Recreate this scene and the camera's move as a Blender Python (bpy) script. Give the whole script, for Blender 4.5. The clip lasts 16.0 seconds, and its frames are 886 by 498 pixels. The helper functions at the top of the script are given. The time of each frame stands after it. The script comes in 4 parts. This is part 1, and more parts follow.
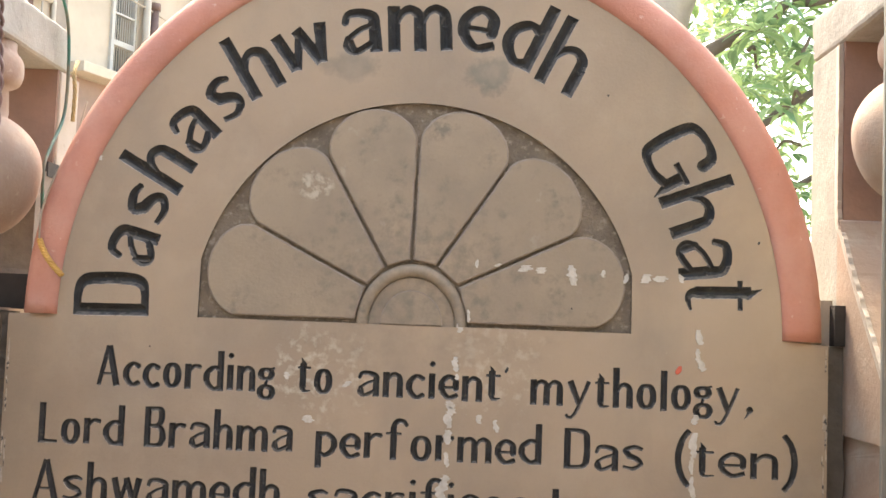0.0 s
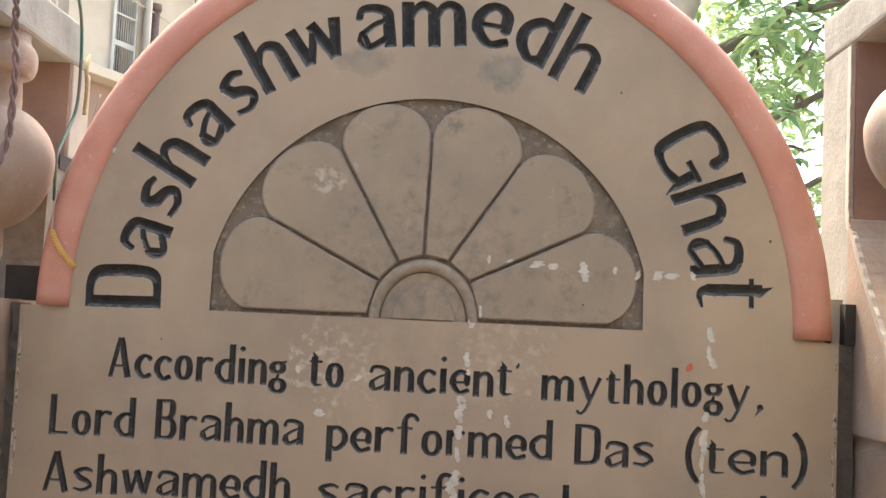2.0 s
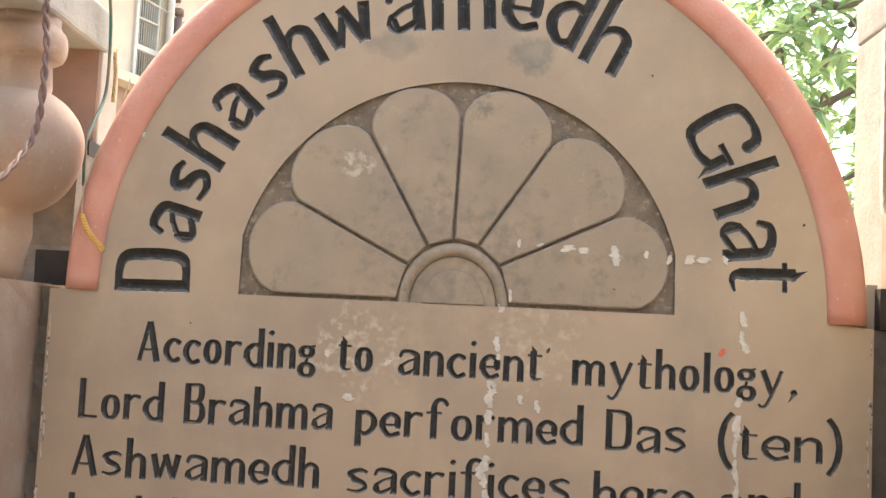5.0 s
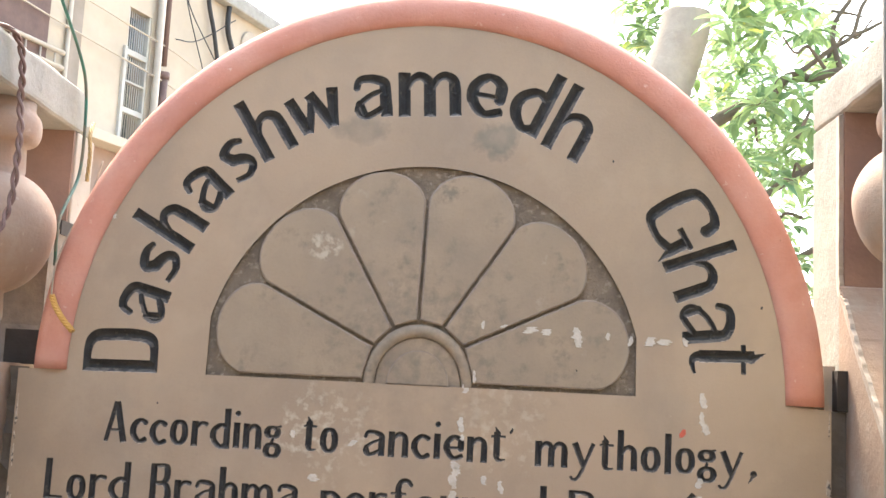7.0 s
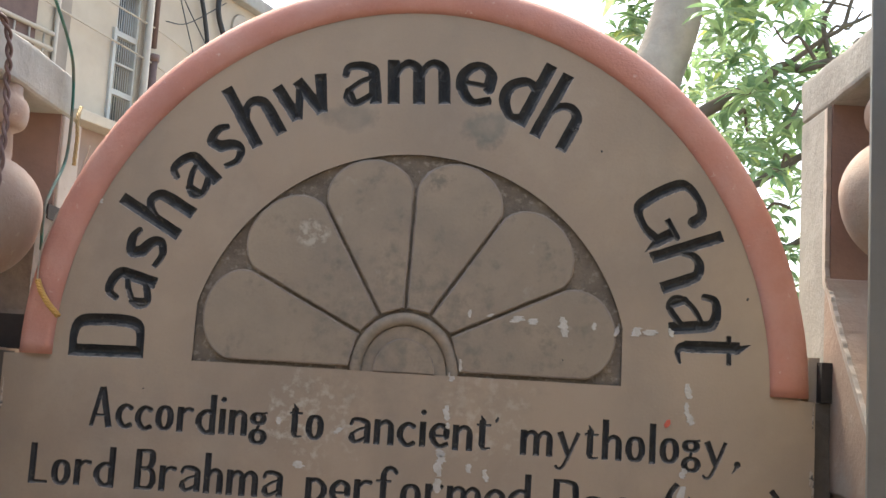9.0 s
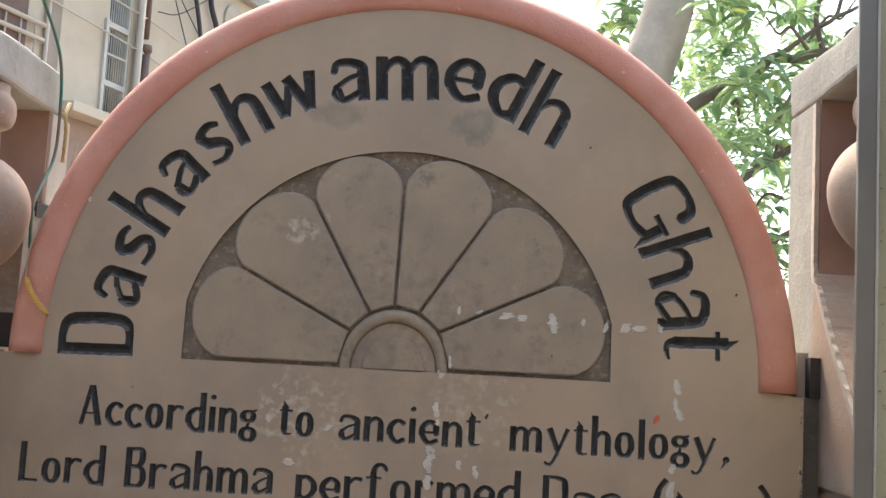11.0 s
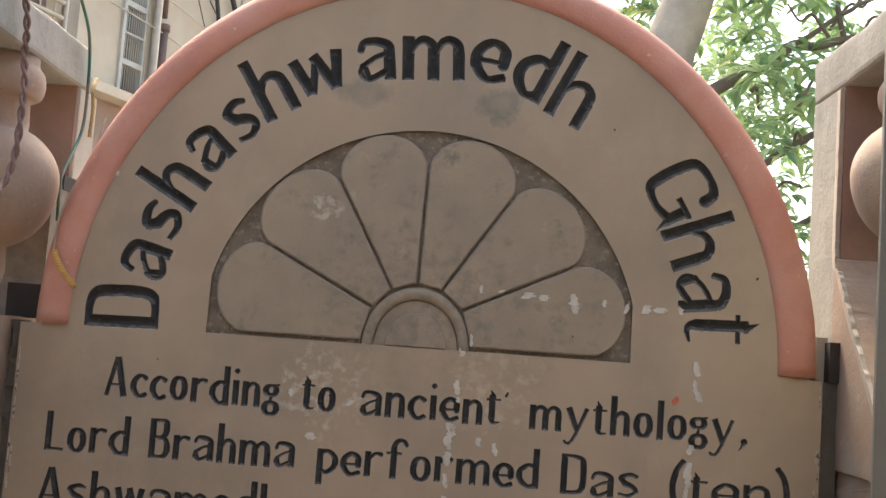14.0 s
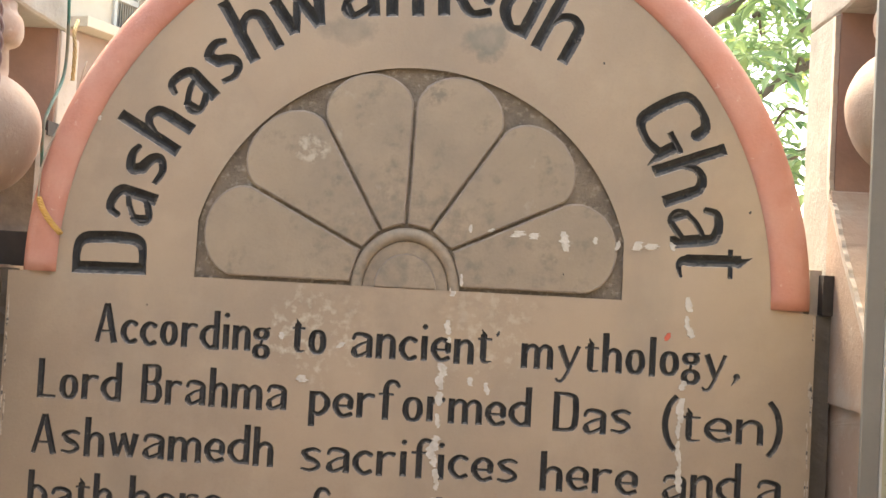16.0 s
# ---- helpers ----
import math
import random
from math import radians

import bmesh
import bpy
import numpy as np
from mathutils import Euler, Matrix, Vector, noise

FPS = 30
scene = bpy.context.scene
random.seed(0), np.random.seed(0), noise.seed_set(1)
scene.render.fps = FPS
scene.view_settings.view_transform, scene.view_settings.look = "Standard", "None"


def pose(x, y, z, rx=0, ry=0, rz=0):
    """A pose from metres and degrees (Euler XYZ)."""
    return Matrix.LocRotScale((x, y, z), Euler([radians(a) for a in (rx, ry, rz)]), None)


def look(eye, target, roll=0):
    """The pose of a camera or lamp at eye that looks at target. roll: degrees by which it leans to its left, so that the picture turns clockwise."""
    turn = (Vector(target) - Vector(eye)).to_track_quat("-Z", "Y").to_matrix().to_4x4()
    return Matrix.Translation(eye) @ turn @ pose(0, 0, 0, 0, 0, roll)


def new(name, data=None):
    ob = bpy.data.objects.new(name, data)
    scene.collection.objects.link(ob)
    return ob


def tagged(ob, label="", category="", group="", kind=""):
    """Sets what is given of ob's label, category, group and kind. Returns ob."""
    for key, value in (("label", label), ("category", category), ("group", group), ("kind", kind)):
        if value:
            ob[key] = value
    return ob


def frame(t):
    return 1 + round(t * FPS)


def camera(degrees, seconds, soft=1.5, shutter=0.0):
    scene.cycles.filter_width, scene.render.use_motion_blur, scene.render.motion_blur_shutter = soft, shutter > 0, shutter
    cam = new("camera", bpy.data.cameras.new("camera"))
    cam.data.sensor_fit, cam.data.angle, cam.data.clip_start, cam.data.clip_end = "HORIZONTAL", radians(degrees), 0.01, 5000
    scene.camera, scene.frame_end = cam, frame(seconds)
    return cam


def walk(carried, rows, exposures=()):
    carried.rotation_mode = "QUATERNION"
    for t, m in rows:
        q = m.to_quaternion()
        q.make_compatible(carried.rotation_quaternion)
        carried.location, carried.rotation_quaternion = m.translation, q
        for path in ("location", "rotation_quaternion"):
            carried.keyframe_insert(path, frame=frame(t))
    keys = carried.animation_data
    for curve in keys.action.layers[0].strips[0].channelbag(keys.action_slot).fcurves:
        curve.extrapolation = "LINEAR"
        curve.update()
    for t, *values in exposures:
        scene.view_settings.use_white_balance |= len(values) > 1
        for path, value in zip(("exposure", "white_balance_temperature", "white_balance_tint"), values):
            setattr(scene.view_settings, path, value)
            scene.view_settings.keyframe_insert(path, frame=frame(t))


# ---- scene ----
cam = camera(44.4, 16.0)
# seconds, eye x y z, yaw, pitch, roll
ROWS = [
    (0.0, 0.0762, -1.7319, 1.5538, 1.118, 3.924, 2.172),
    (0.5, 0.0716, -1.7372, 1.5451, 1.856, 3.637, 2.391),
    (1.0, 0.0815, -1.7398, 1.5584, 0.329, 4.092, 3.295),
    (1.5, 0.0773, -1.7541, 1.5571, -0.128, 7.507, 3.176),
    (2.0, 0.0509, -1.7346, 1.5378, 0.921, 4.171, 2.675),
    (2.5, 0.0451, -1.7174, 1.5248, 0.894, 3.596, 3.007),
    (3.0, 0.0378, -1.7228, 1.5289, 0.684, 5.539, 3.299),
    (3.5, 0.0291, -1.7101, 1.5027, 1.159, 2.071, 2.953),
    (4.0, 0.0232, -1.7156, 1.5072, 1.677, 3.307, 3.067),
    (6.5, 0.0648, -1.7350, 1.4872, 2.104, 5.762, 2.271),
    (7.0, 0.0674, -1.7558, 1.5359, 1.333, 7.640, 2.901),
    (7.5, 0.0642, -1.7606, 1.5470, 0.691, 8.626, 3.329),
    (8.0, 0.0567, -1.7608, 1.5389, 0.803, 8.276, 3.277),
    (8.5, 0.0644, -1.7548, 1.5357, 0.559, 7.264, 3.500),
    (9.0, 0.0707, -1.7558, 1.5406, 0.743, 6.911, 3.407),
    (11.5, 0.0836, -1.7585, 1.5589, 0.343, 6.305, 3.046),
    (12.0, 0.0869, -1.7625, 1.5636, 0.011, 6.957, 3.251),
    (12.5, 0.0831, -1.7675, 1.5631, -0.091, 7.560, 3.475),
    (13.0, 0.0856, -1.7673, 1.5638, 0.257, 7.208, 3.495),
    (13.5, 0.0699, -1.7726, 1.5573, 0.848, 6.624, 3.532),
    (14.0, 0.0633, -1.7706, 1.5427, 1.067, 5.479, 4.157),
    (14.5, 0.0672, -1.7625, 1.5397, 1.394, 4.365, 3.709),
    (15.0, 0.0785, -1.7588, 1.5418, 1.812, 2.531, 3.058),
    (15.5, 0.0855, -1.7644, 1.5486, 2.397, 2.319, 3.057),
    (16.0, 0.0918, -1.7520, 1.5585, 1.219, 1.870, 3.072),
]
EXPOSURES = [
    (0.0, 3.38, 7400, 6), (0.5, 3.48, 7400, 6), (1.0, 3.38, 7300, 6), (1.5, 3.23, 7150, 6), (2.0, 3.13, 7100, 6), (3.0, 3.40, 7200, 6), (4.0, 3.55, 7600, 6), (6.5, 3.38, 7500, 6), (7.0, 3.48, 7000, 6),
    (7.5, 2.93, 6650, 5), (8.0, 2.58, 6650, 5), (9.0, 2.56, 6650, 5), (11.5, 2.68, 6650, 5), (12.0, 2.70, 6650, 5), (12.5, 2.58, 6650, 5), (13.5, 2.38, 6850, 6), (14.0, 2.59, 7050, 6), (14.5, 2.98, 7100, 6), (15.0, 3.23, 7400, 6), (16.0, 3.43, 7700, 6),
]
walk(cam, [(t, pose(x, y, z, 0, 0, yaw) @ pose(0, 0, 0, 90 + pitch) @ pose(0, 0, 0, 0, 0, roll)) for t, x, y, z, yaw, pitch, roll in ROWS], EXPOSURES)

# ---------------------------------------------------------------- light
world = bpy.data.worlds.new("sky")
scene.world = world
world.use_nodes = True
wn, wl = world.node_tree.nodes, world.node_tree.links
sky = wn.new("ShaderNodeTexSky")
sky.sky_type = "NISHITA"
sky.sun_disc = False
sky.sun_elevation, sky.sun_rotation = radians(57.6), radians(-15.3)
sky.air_density, sky.dust_density, sky.ozone_density = 1.0, 4.0, 1.0
wn["Background"].inputs["Strength"].default_value = 0.14
wl.new(sky.outputs["Color"], wn["Background"].inputs["Color"])
sun = new("sun", bpy.data.lights.new("sun", "SUN"))
sun.data.energy, sun.data.angle, sun.data.color = 1.4, radians(14), (1.0, 0.95, 0.88)
sun.matrix_world = look((-1.5, 5.5, 9), (0, 0, 0))


# ---------------------------------------------------------------- materials
def mix_rgb(nt, fac, a, b):
    n = nt.nodes.new("ShaderNodeMix")
    n.data_type = "RGBA"
    for sock, v in ((n.inputs[0], fac), (n.inputs[6], a), (n.inputs[7], b)):
        if hasattr(v, "is_output"):
            nt.links.new(v, sock)
        elif isinstance(v, (tuple, list)):
            sock.default_value = (*v[:3], 1)
        else:
            sock.default_value = v
    return n.outputs[2]


def noise_fac(nt, scale, lo, hi, detail=5, stretch=None, seed=0.0):
    """A noise in metres, cut between lo and hi to 0..1."""
    g = nt.nodes.new("ShaderNodeNewGeometry")
    v = g.outputs["Position"]
    mp = nt.nodes.new("ShaderNodeMapping")
    mp.inputs["Location"].default_value = (seed, seed * 1.7, seed * 0.6)
    if stretch:
        mp.inputs["Scale"].default_value = stretch
    nt.links.new(v, mp.inputs["Vector"])
    n = nt.nodes.new("ShaderNodeTexNoise")
    n.inputs["Scale"].default_value, n.inputs["Detail"].default_value, n.inputs["Roughness"].default_value = scale, detail, 0.6
    nt.links.new(mp.outputs["Vector"], n.inputs["Vector"])
    r = nt.nodes.new("ShaderNodeMapRange")
    r.inputs["From Min"].default_value, r.inputs["From Max"].default_value = lo, hi
    nt.links.new(n.outputs["Fac"], r.inputs["Value"])
    return r.outputs["Result"]


def math_node(nt, op, a, b=None):
    n = nt.nodes.new("ShaderNodeMath")
    n.operation = op
    n.use_clamp = op in ("MULTIPLY", "ADD", "SUBTRACT", "MAXIMUM")
    for sock, v in ((n.inputs[0], a), (n.inputs[1], b)):
        if v is None:
            continue
        if hasattr(v, "is_output"):
            nt.links.new(v, sock)
        else:
            sock.default_value = v
    return n.outputs[0]


def spot(nt, x, z, rx, rz, wobble=0.5, seed=0.0, y=None):
    """A ragged blot round a place on an upright face, 0..1."""
    g = nt.nodes.new("ShaderNodeNewGeometry")
    mp = nt.nodes.new("ShaderNodeMapping")
    mp.inputs["Location"].default_value = (-x / rx, 0, -z / rz)
    mp.inputs["Scale"].default_value = (1 / rx, 0, 1 / rz)
    nt.links.new(g.outputs["Position"], mp.inputs["Vector"])
    ln = nt.nodes.new("ShaderNodeVectorMath")
    ln.operation = "LENGTH"
    nt.links.new(mp.outputs["Vector"], ln.inputs[0])
    n = noise_fac(nt, 28, 0.25, 0.75, 6, seed=seed)
    d = math_node(nt, "SUBTRACT", 1.0 + wobble * 0.5, ln.outputs["Value"])
    n2 = math_node(nt, "MULTIPLY", n, wobble)
    s = math_node(nt, "SUBTRACT", d, n2)
    r = nt.nodes.new("ShaderNodeMapRange")
    r.inputs["From Min"].default_value, r.inputs["From Max"].default_value = 0.0, 0.35
    nt.links.new(s, r.inputs["Value"])
    return r.outputs["Result"]


def surface(name, base, alt, rough=0.8, scale=9, fine=160, bump=0.25, metal=0.0, layers=(), grain=0.25, spec=0.3):
    """A worn surface: base and alt colour in large patches, fine grain, bump; layers are (colour, function of the node tree that gives a mask)."""
    m = bpy.data.materials.new(name)
    m.use_nodes = True
    nt = m.node_tree
    b = nt.nodes["Principled BSDF"]
    col = mix_rgb(nt, noise_fac(nt, scale, 0.35, 0.7), base, alt)
    dark = tuple(v * 0.72 for v in base[:3])
    col = mix_rgb(nt, math_node(nt, "MULTIPLY", noise_fac(nt, fine, 0.5, 0.8, 3), grain), col, dark)
    for colour, mask in layers:
        col = mix_rgb(nt, mask(nt), col, colour)
    nt.links.new(col, b.inputs["Base Color"])
    b.inputs["Roughness"].default_value, b.inputs["Metallic"].default_value = rough, metal
    b.inputs["Specular IOR Level"].default_value = spec
    h = math_node(nt, "ADD", math_node(nt, "MULTIPLY", noise_fac(nt, fine, 0.2, 0.8, 4), 0.35), math_node(nt, "MULTIPLY", noise_fac(nt, scale * 3, 0.2, 0.8, 4), 0.6))
    bp = nt.nodes.new("ShaderNodeBump")
    bp.inputs["Strength"].default_value, bp.inputs["Distance"].default_value = bump, 0.004
    nt.links.new(h, bp.inputs["Height"])
    nt.links.new(bp.outputs["Normal"], b.inputs["Normal"])
    return m


GREY_STAIN, PALE_WEAR, SOOT = (0.140, 0.127, 0.101), (0.468, 0.409, 0.315), (0.130, 0.112, 0.088)
stone = surface("painted_sandstone", (0.318, 0.238, 0.164), (0.276, 0.208, 0.148), 0.75, 5, 190, 0.22, layers=(
    (GREY_STAIN, lambda nt: math_node(nt, "MULTIPLY", spot(nt, -0.120, 1.966, 0.05, 0.026, 0.6, 3.1), 0.95)),
    (GREY_STAIN, lambda nt: math_node(nt, "MULTIPLY", spot(nt, 0.108, 1.958, 0.042, 0.034, 0.7, 5.3), 0.95)),
    (PALE_WEAR, lambda nt: math_node(nt, "MULTIPLY", math_node(nt, "MULTIPLY", spot(nt, -0.14, 1.47, 0.09, 0.085, 0.9, 1.2), noise_fac(nt, 60, 0.5, 0.62)), 0.7)),
    (PALE_WEAR, lambda nt: math_node(nt, "MULTIPLY", math_node(nt, "MULTIPLY", spot(nt, 0.13, 1.5, 0.08, 0.09, 0.9, 2.2), noise_fac(nt, 60, 0.5, 0.62, seed=4.0)), 0.6)),
    (SOOT, lambda nt: math_node(nt, "MULTIPLY", math_node(nt, "MULTIPLY", spot(nt, 0.02, 1.52, 0.2, 0.05, 0.9, 7.2), noise_fac(nt, 45, 0.4, 0.7, seed=9.0)), 0.45)),
    ((0.377, 0.294, 0.211), lambda nt: math_node(nt, "MULTIPLY", noise_fac(nt, 11, 0.5, 0.72, seed=2.0), 0.45)),
    ((0.370, 0.271, 0.183), lambda nt: math_node(nt, "MULTIPLY", noise_fac(nt, 2.3, 0.42, 0.62, seed=41.0), 0.55)),
    ((0.215, 0.174, 0.132), lambda nt: math_node(nt, "MULTIPLY", noise_fac(nt, 6, 0.5, 0.75, seed=11.0, stretch=(1, 1, 0.6)), 0.55)),
    ((0.428, 0.356, 0.272), lambda nt: math_node(nt, "MULTIPLY", noise_fac(nt, 130, 0.7, 0.76, seed=12.0), 0.6)),
    (SOOT, lambda nt: math_node(nt, "MULTIPLY", noise_fac(nt, 170, 0.72, 0.78, seed=14.0), 0.7)),
))
petal_stone = surface("sooty_sandstone", (0.312, 0.238, 0.164), (0.260, 0.202, 0.142), 0.8, 7, 170, 0.25, layers=(
    (SOOT, lambda nt: math_node(nt, "MULTIPLY", math_node(nt, "MULTIPLY", spot(nt, 0.0, 1.62, 0.16, 0.13, 0.8, 1.7), noise_fac(nt, 50, 0.42, 0.68)), 0.6)),
    ((0.389, 0.330, 0.252), lambda nt: math_node(nt, "MULTIPLY", noise_fac(nt, 22, 0.66, 0.74, seed=6.0), 0.5)),
    (SOOT, lambda nt: math_node(nt, "MULTIPLY", math_node(nt, "MULTIPLY", noise_fac(nt, 20, 0.52, 0.68, seed=1.0), noise_fac(nt, 70, 0.4, 0.6, seed=3.0)), 0.7)),
    ((0.195, 0.158, 0.120), lambda nt: math_node(nt, "MULTIPLY", noise_fac(nt, 8, 0.48, 0.72, seed=21.0), 0.5)),
    ((0.468, 0.396, 0.302), lambda nt: math_node(nt, "MULTIPLY", math_node(nt, "MULTIPLY", spot(nt, -0.165, 1.765, 0.03, 0.03, 0.9, 1.0), noise_fac(nt, 70, 0.45, 0.6)), 0.7)),
))
recess_stone = surface("grey_carved_recess", (0.199, 0.155, 0.112), (0.127, 0.101, 0.074), 0.9, 24, 240, 1.0, grain=0.6, layers=(
    ((0.317, 0.269, 0.212), lambda nt: math_node(nt, "MULTIPLY", noise_fac(nt, 90, 0.54, 0.68, seed=4.0), 0.75)),))
letter_paint = surface("black_letter_paint", (0.028, 0.027, 0.026), (0.045, 0.044, 0.042), 0.55, 40, 220, 0.5, spec=0.22, layers=(
    ((0.15, 0.125, 0.10), lambda nt: math_node(nt, "MULTIPLY", noise_fac(nt, 90, 0.60, 0.70), 0.5)),
    ((0.07, 0.068, 0.066), lambda nt: math_node(nt, "MULTIPLY", noise_fac(nt, 45, 0.52, 0.7, seed=5.0), 0.4)),))
# paler letter paint: skylight on upward ledges, put into the colour
lit_ledge_paint = surface("lit_ledge_letter_paint", (0.15, 0.13, 0.11), (0.08, 0.072, 0.064), 0.6, 60, 220, 0.5, spec=0.3, layers=(
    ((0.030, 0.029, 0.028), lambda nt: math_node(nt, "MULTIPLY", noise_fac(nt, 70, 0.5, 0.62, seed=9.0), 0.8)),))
petal_edge = surface("sooty_petal_edge", (0.29, 0.23, 0.18), (0.2, 0.16, 0.125), 0.87, 40, 200, 0.6)
# pale stone: real edge chips, and painted-in light on letter rims
chip_and_lit_edge = surface("pale_chip_and_lit_rim", (0.480, 0.396, 0.314), (0.312, 0.258, 0.204), 0.85, 45, 220, 0.6, layers=(
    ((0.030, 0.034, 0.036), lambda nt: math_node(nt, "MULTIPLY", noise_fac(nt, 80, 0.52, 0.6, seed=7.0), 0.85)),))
pink = surface("pink_limewash", (0.464, 0.203, 0.143), (0.410, 0.178, 0.127), 0.75, 8, 200, 0.4, layers=(
    ((0.508, 0.313, 0.248), lambda nt: math_node(nt, "MULTIPLY", noise_fac(nt, 7, 0.45, 0.7, seed=15.0), 0.5)),
    ((0.389, 0.162, 0.113), lambda nt: math_node(nt, "MULTIPLY", noise_fac(nt, 16, 0.55, 0.75, seed=17.0), 0.6)),
    ((0.626, 0.486, 0.410), lambda nt: math_node(nt, "MULTIPLY", noise_fac(nt, 75, 0.66, 0.74), 0.6)),
    ((0.173, 0.097, 0.076), lambda nt: math_node(nt, "MULTIPLY", noise_fac(nt, 120, 0.68, 0.74, seed=3.0), 0.6)),))
wall_pink = surface("faded_pink_plaster", (0.33, 0.232, 0.17), (0.275, 0.19, 0.14), 0.85, 6, 120, 0.4, layers=(
    ((0.34, 0.29, 0.235), lambda nt: math_node(nt, "MULTIPLY", noise_fac(nt, 9, 0.48, 0.68, seed=5.0), 0.7)),
    ((0.42, 0.34, 0.27), lambda nt: math_node(nt, "MULTIPLY", noise_fac(nt, 55, 0.62, 0.72, seed=25.0), 0.6)),
    ((0.12, 0.09, 0.07), lambda nt: math_node(nt, "MULTIPLY", noise_fac(nt, 40, 0.66, 0.8, seed=8.0), 0.5)),))
concrete = surface("weathered_concrete", (0.29, 0.268, 0.228), (0.22, 0.20, 0.17), 0.9, 10, 150, 0.5, layers=(
    ((0.13, 0.12, 0.10), lambda nt: math_node(nt, "MULTIPLY", noise_fac(nt, 30, 0.6, 0.75), 0.5)),))
pale_plaster = surface("pale_dusty_plaster", (0.38, 0.32, 0.262), (0.32, 0.265, 0.215), 0.9, 7, 130, 0.4, layers=(
    ((0.36, 0.245, 0.185), lambda nt: math_node(nt, "MULTIPLY", noise_fac(nt, 11, 0.5, 0.68, seed=2.0), 0.6)),
    ((0.17, 0.135, 0.11), lambda nt: math_node(nt, "MULTIPLY", noise_fac(nt, 35, 0.6, 0.75, seed=31.0), 0.6)),))
# pink plaster darkened by colour for the shade under the handrail
shaded_pink = surface("shaded_pink_reveal", (0.25, 0.145, 0.105), (0.19, 0.115, 0.085), 0.85, 8, 120, 0.3)
# dark plaster of the left haunch, shade below the baluster included
mortar = surface("shaded_haunch_plaster", (0.20, 0.155, 0.12), (0.11, 0.085, 0.07), 0.95, 16, 90, 0.9, grain=0.5)
dark_mortar = surface("dark_grey_mortar", (0.125, 0.103, 0.083), (0.088, 0.073, 0.060), 0.95, 16, 90, 0.7, grain=0.5)
# near-black colour that stands for the darkness inside holes
gap_shade = surface("gap_shade", (0.05, 0.04, 0.035), (0.03, 0.025, 0.02), 0.95, 12, 80, 0.4)
facade_paint = surface("cream_facade_paint", (0.44, 0.36, 0.265), (0.37, 0.30, 0.22), 0.9, 1.2, 12, 0.2)
grey_metal = surface("grey_painted_metal", (0.185, 0.172, 0.145), (0.155, 0.145, 0.122), 0.5, 8, 120, 0.08, metal=0.2, spec=0.5)
cream_metal = surface("rust_specked_cream_paint", (0.36, 0.335, 0.22), (0.30, 0.28, 0.18), 0.6, 7, 90, 0.2, layers=(
    ((0.10, 0.06, 0.03), lambda nt: math_node(nt, "MULTIPLY", noise_fac(nt, 105, 0.60, 0.66), 0.8)),
    ((0.22, 0.17, 0.10), lambda nt: math_node(nt, "MULTIPLY", noise_fac(nt, 18, 0.6, 0.75, stretch=(1, 1, 0.25), seed=3.0), 0.5)),))
white_metal = surface("white_edge_paint", (0.46, 0.44, 0.38), (0.38, 0.36, 0.31), 0.6, 20, 120, 0.1)
flake = surface("white_paint_splash", (0.52, 0.47, 0.40), (0.38, 0.335, 0.28), 0.8, 60, 220, 0.4)
bark = surface("pale_bark", (0.33, 0.28, 0.215), (0.24, 0.20, 0.155), 0.95, 9, 60, 0.8)
dark_bark = surface("grey_brown_bark", (0.15, 0.115, 0.085), (0.10, 0.08, 0.06), 0.95, 12, 70, 0.8)
dark_wire = surface("black_cable", (0.02, 0.02, 0.02), (0.04, 0.035, 0.03), 0.6, 20, 100, 0.1)
ground_mat = surface("stone_paving", (0.30, 0.26, 0.21), (0.24, 0.2, 0.17), 0.9, 2, 30, 0.3)


# ---------------------------------------------------------------- mesh helpers
def mesh_object(name, bm, material, parent=None, smooth=False):
    me = bpy.data.meshes.new(name)
    bm.to_mesh(me)
    bm.free()
    if smooth:
        me.polygons.foreach_set("use_smooth", [True] * len(me.polygons))
    me.materials.append(material)
    ob = new(name, me)
    if parent:
        ob.parent = parent
    return ob


def part(name, bm, material, parent, label="", smooth=False):
    ob = mesh_object(name, bm, material, parent, smooth)
    return tagged(ob, label)


def empty(name, label, category, group="", kind="", at=(0, 0, 0)):
    ob = new(name)
    ob.location = at
    return tagged(ob, label, category, group, kind)


def box(x0, x1, y0, y1, z0, z1, bevel=0.0, segments=2, rough=0.0):
    bm = bmesh.new()
    bmesh.ops.create_cube(bm, size=1)
    for v in bm.verts:
        v.co = ((x0 + x1) / 2 + v.co.x * (x1 - x0), (y0 + y1) / 2 + v.co.y * (y1 - y0), (z0 + z1) / 2 + v.co.z * (z1 - z0))
    if bevel:
        bmesh.ops.bevel(bm, geom=bm.edges[:], offset=bevel, segments=segments, affect="EDGES", profile=0.6)
    if rough:
        for v in bm.verts:
            v.co += Vector((noise.noise(v.co * 30), noise.noise(v.co * 30 + Vector((9, 0, 0))), noise.noise(v.co * 30 + Vector((0, 9, 0))))) * rough
    return bm


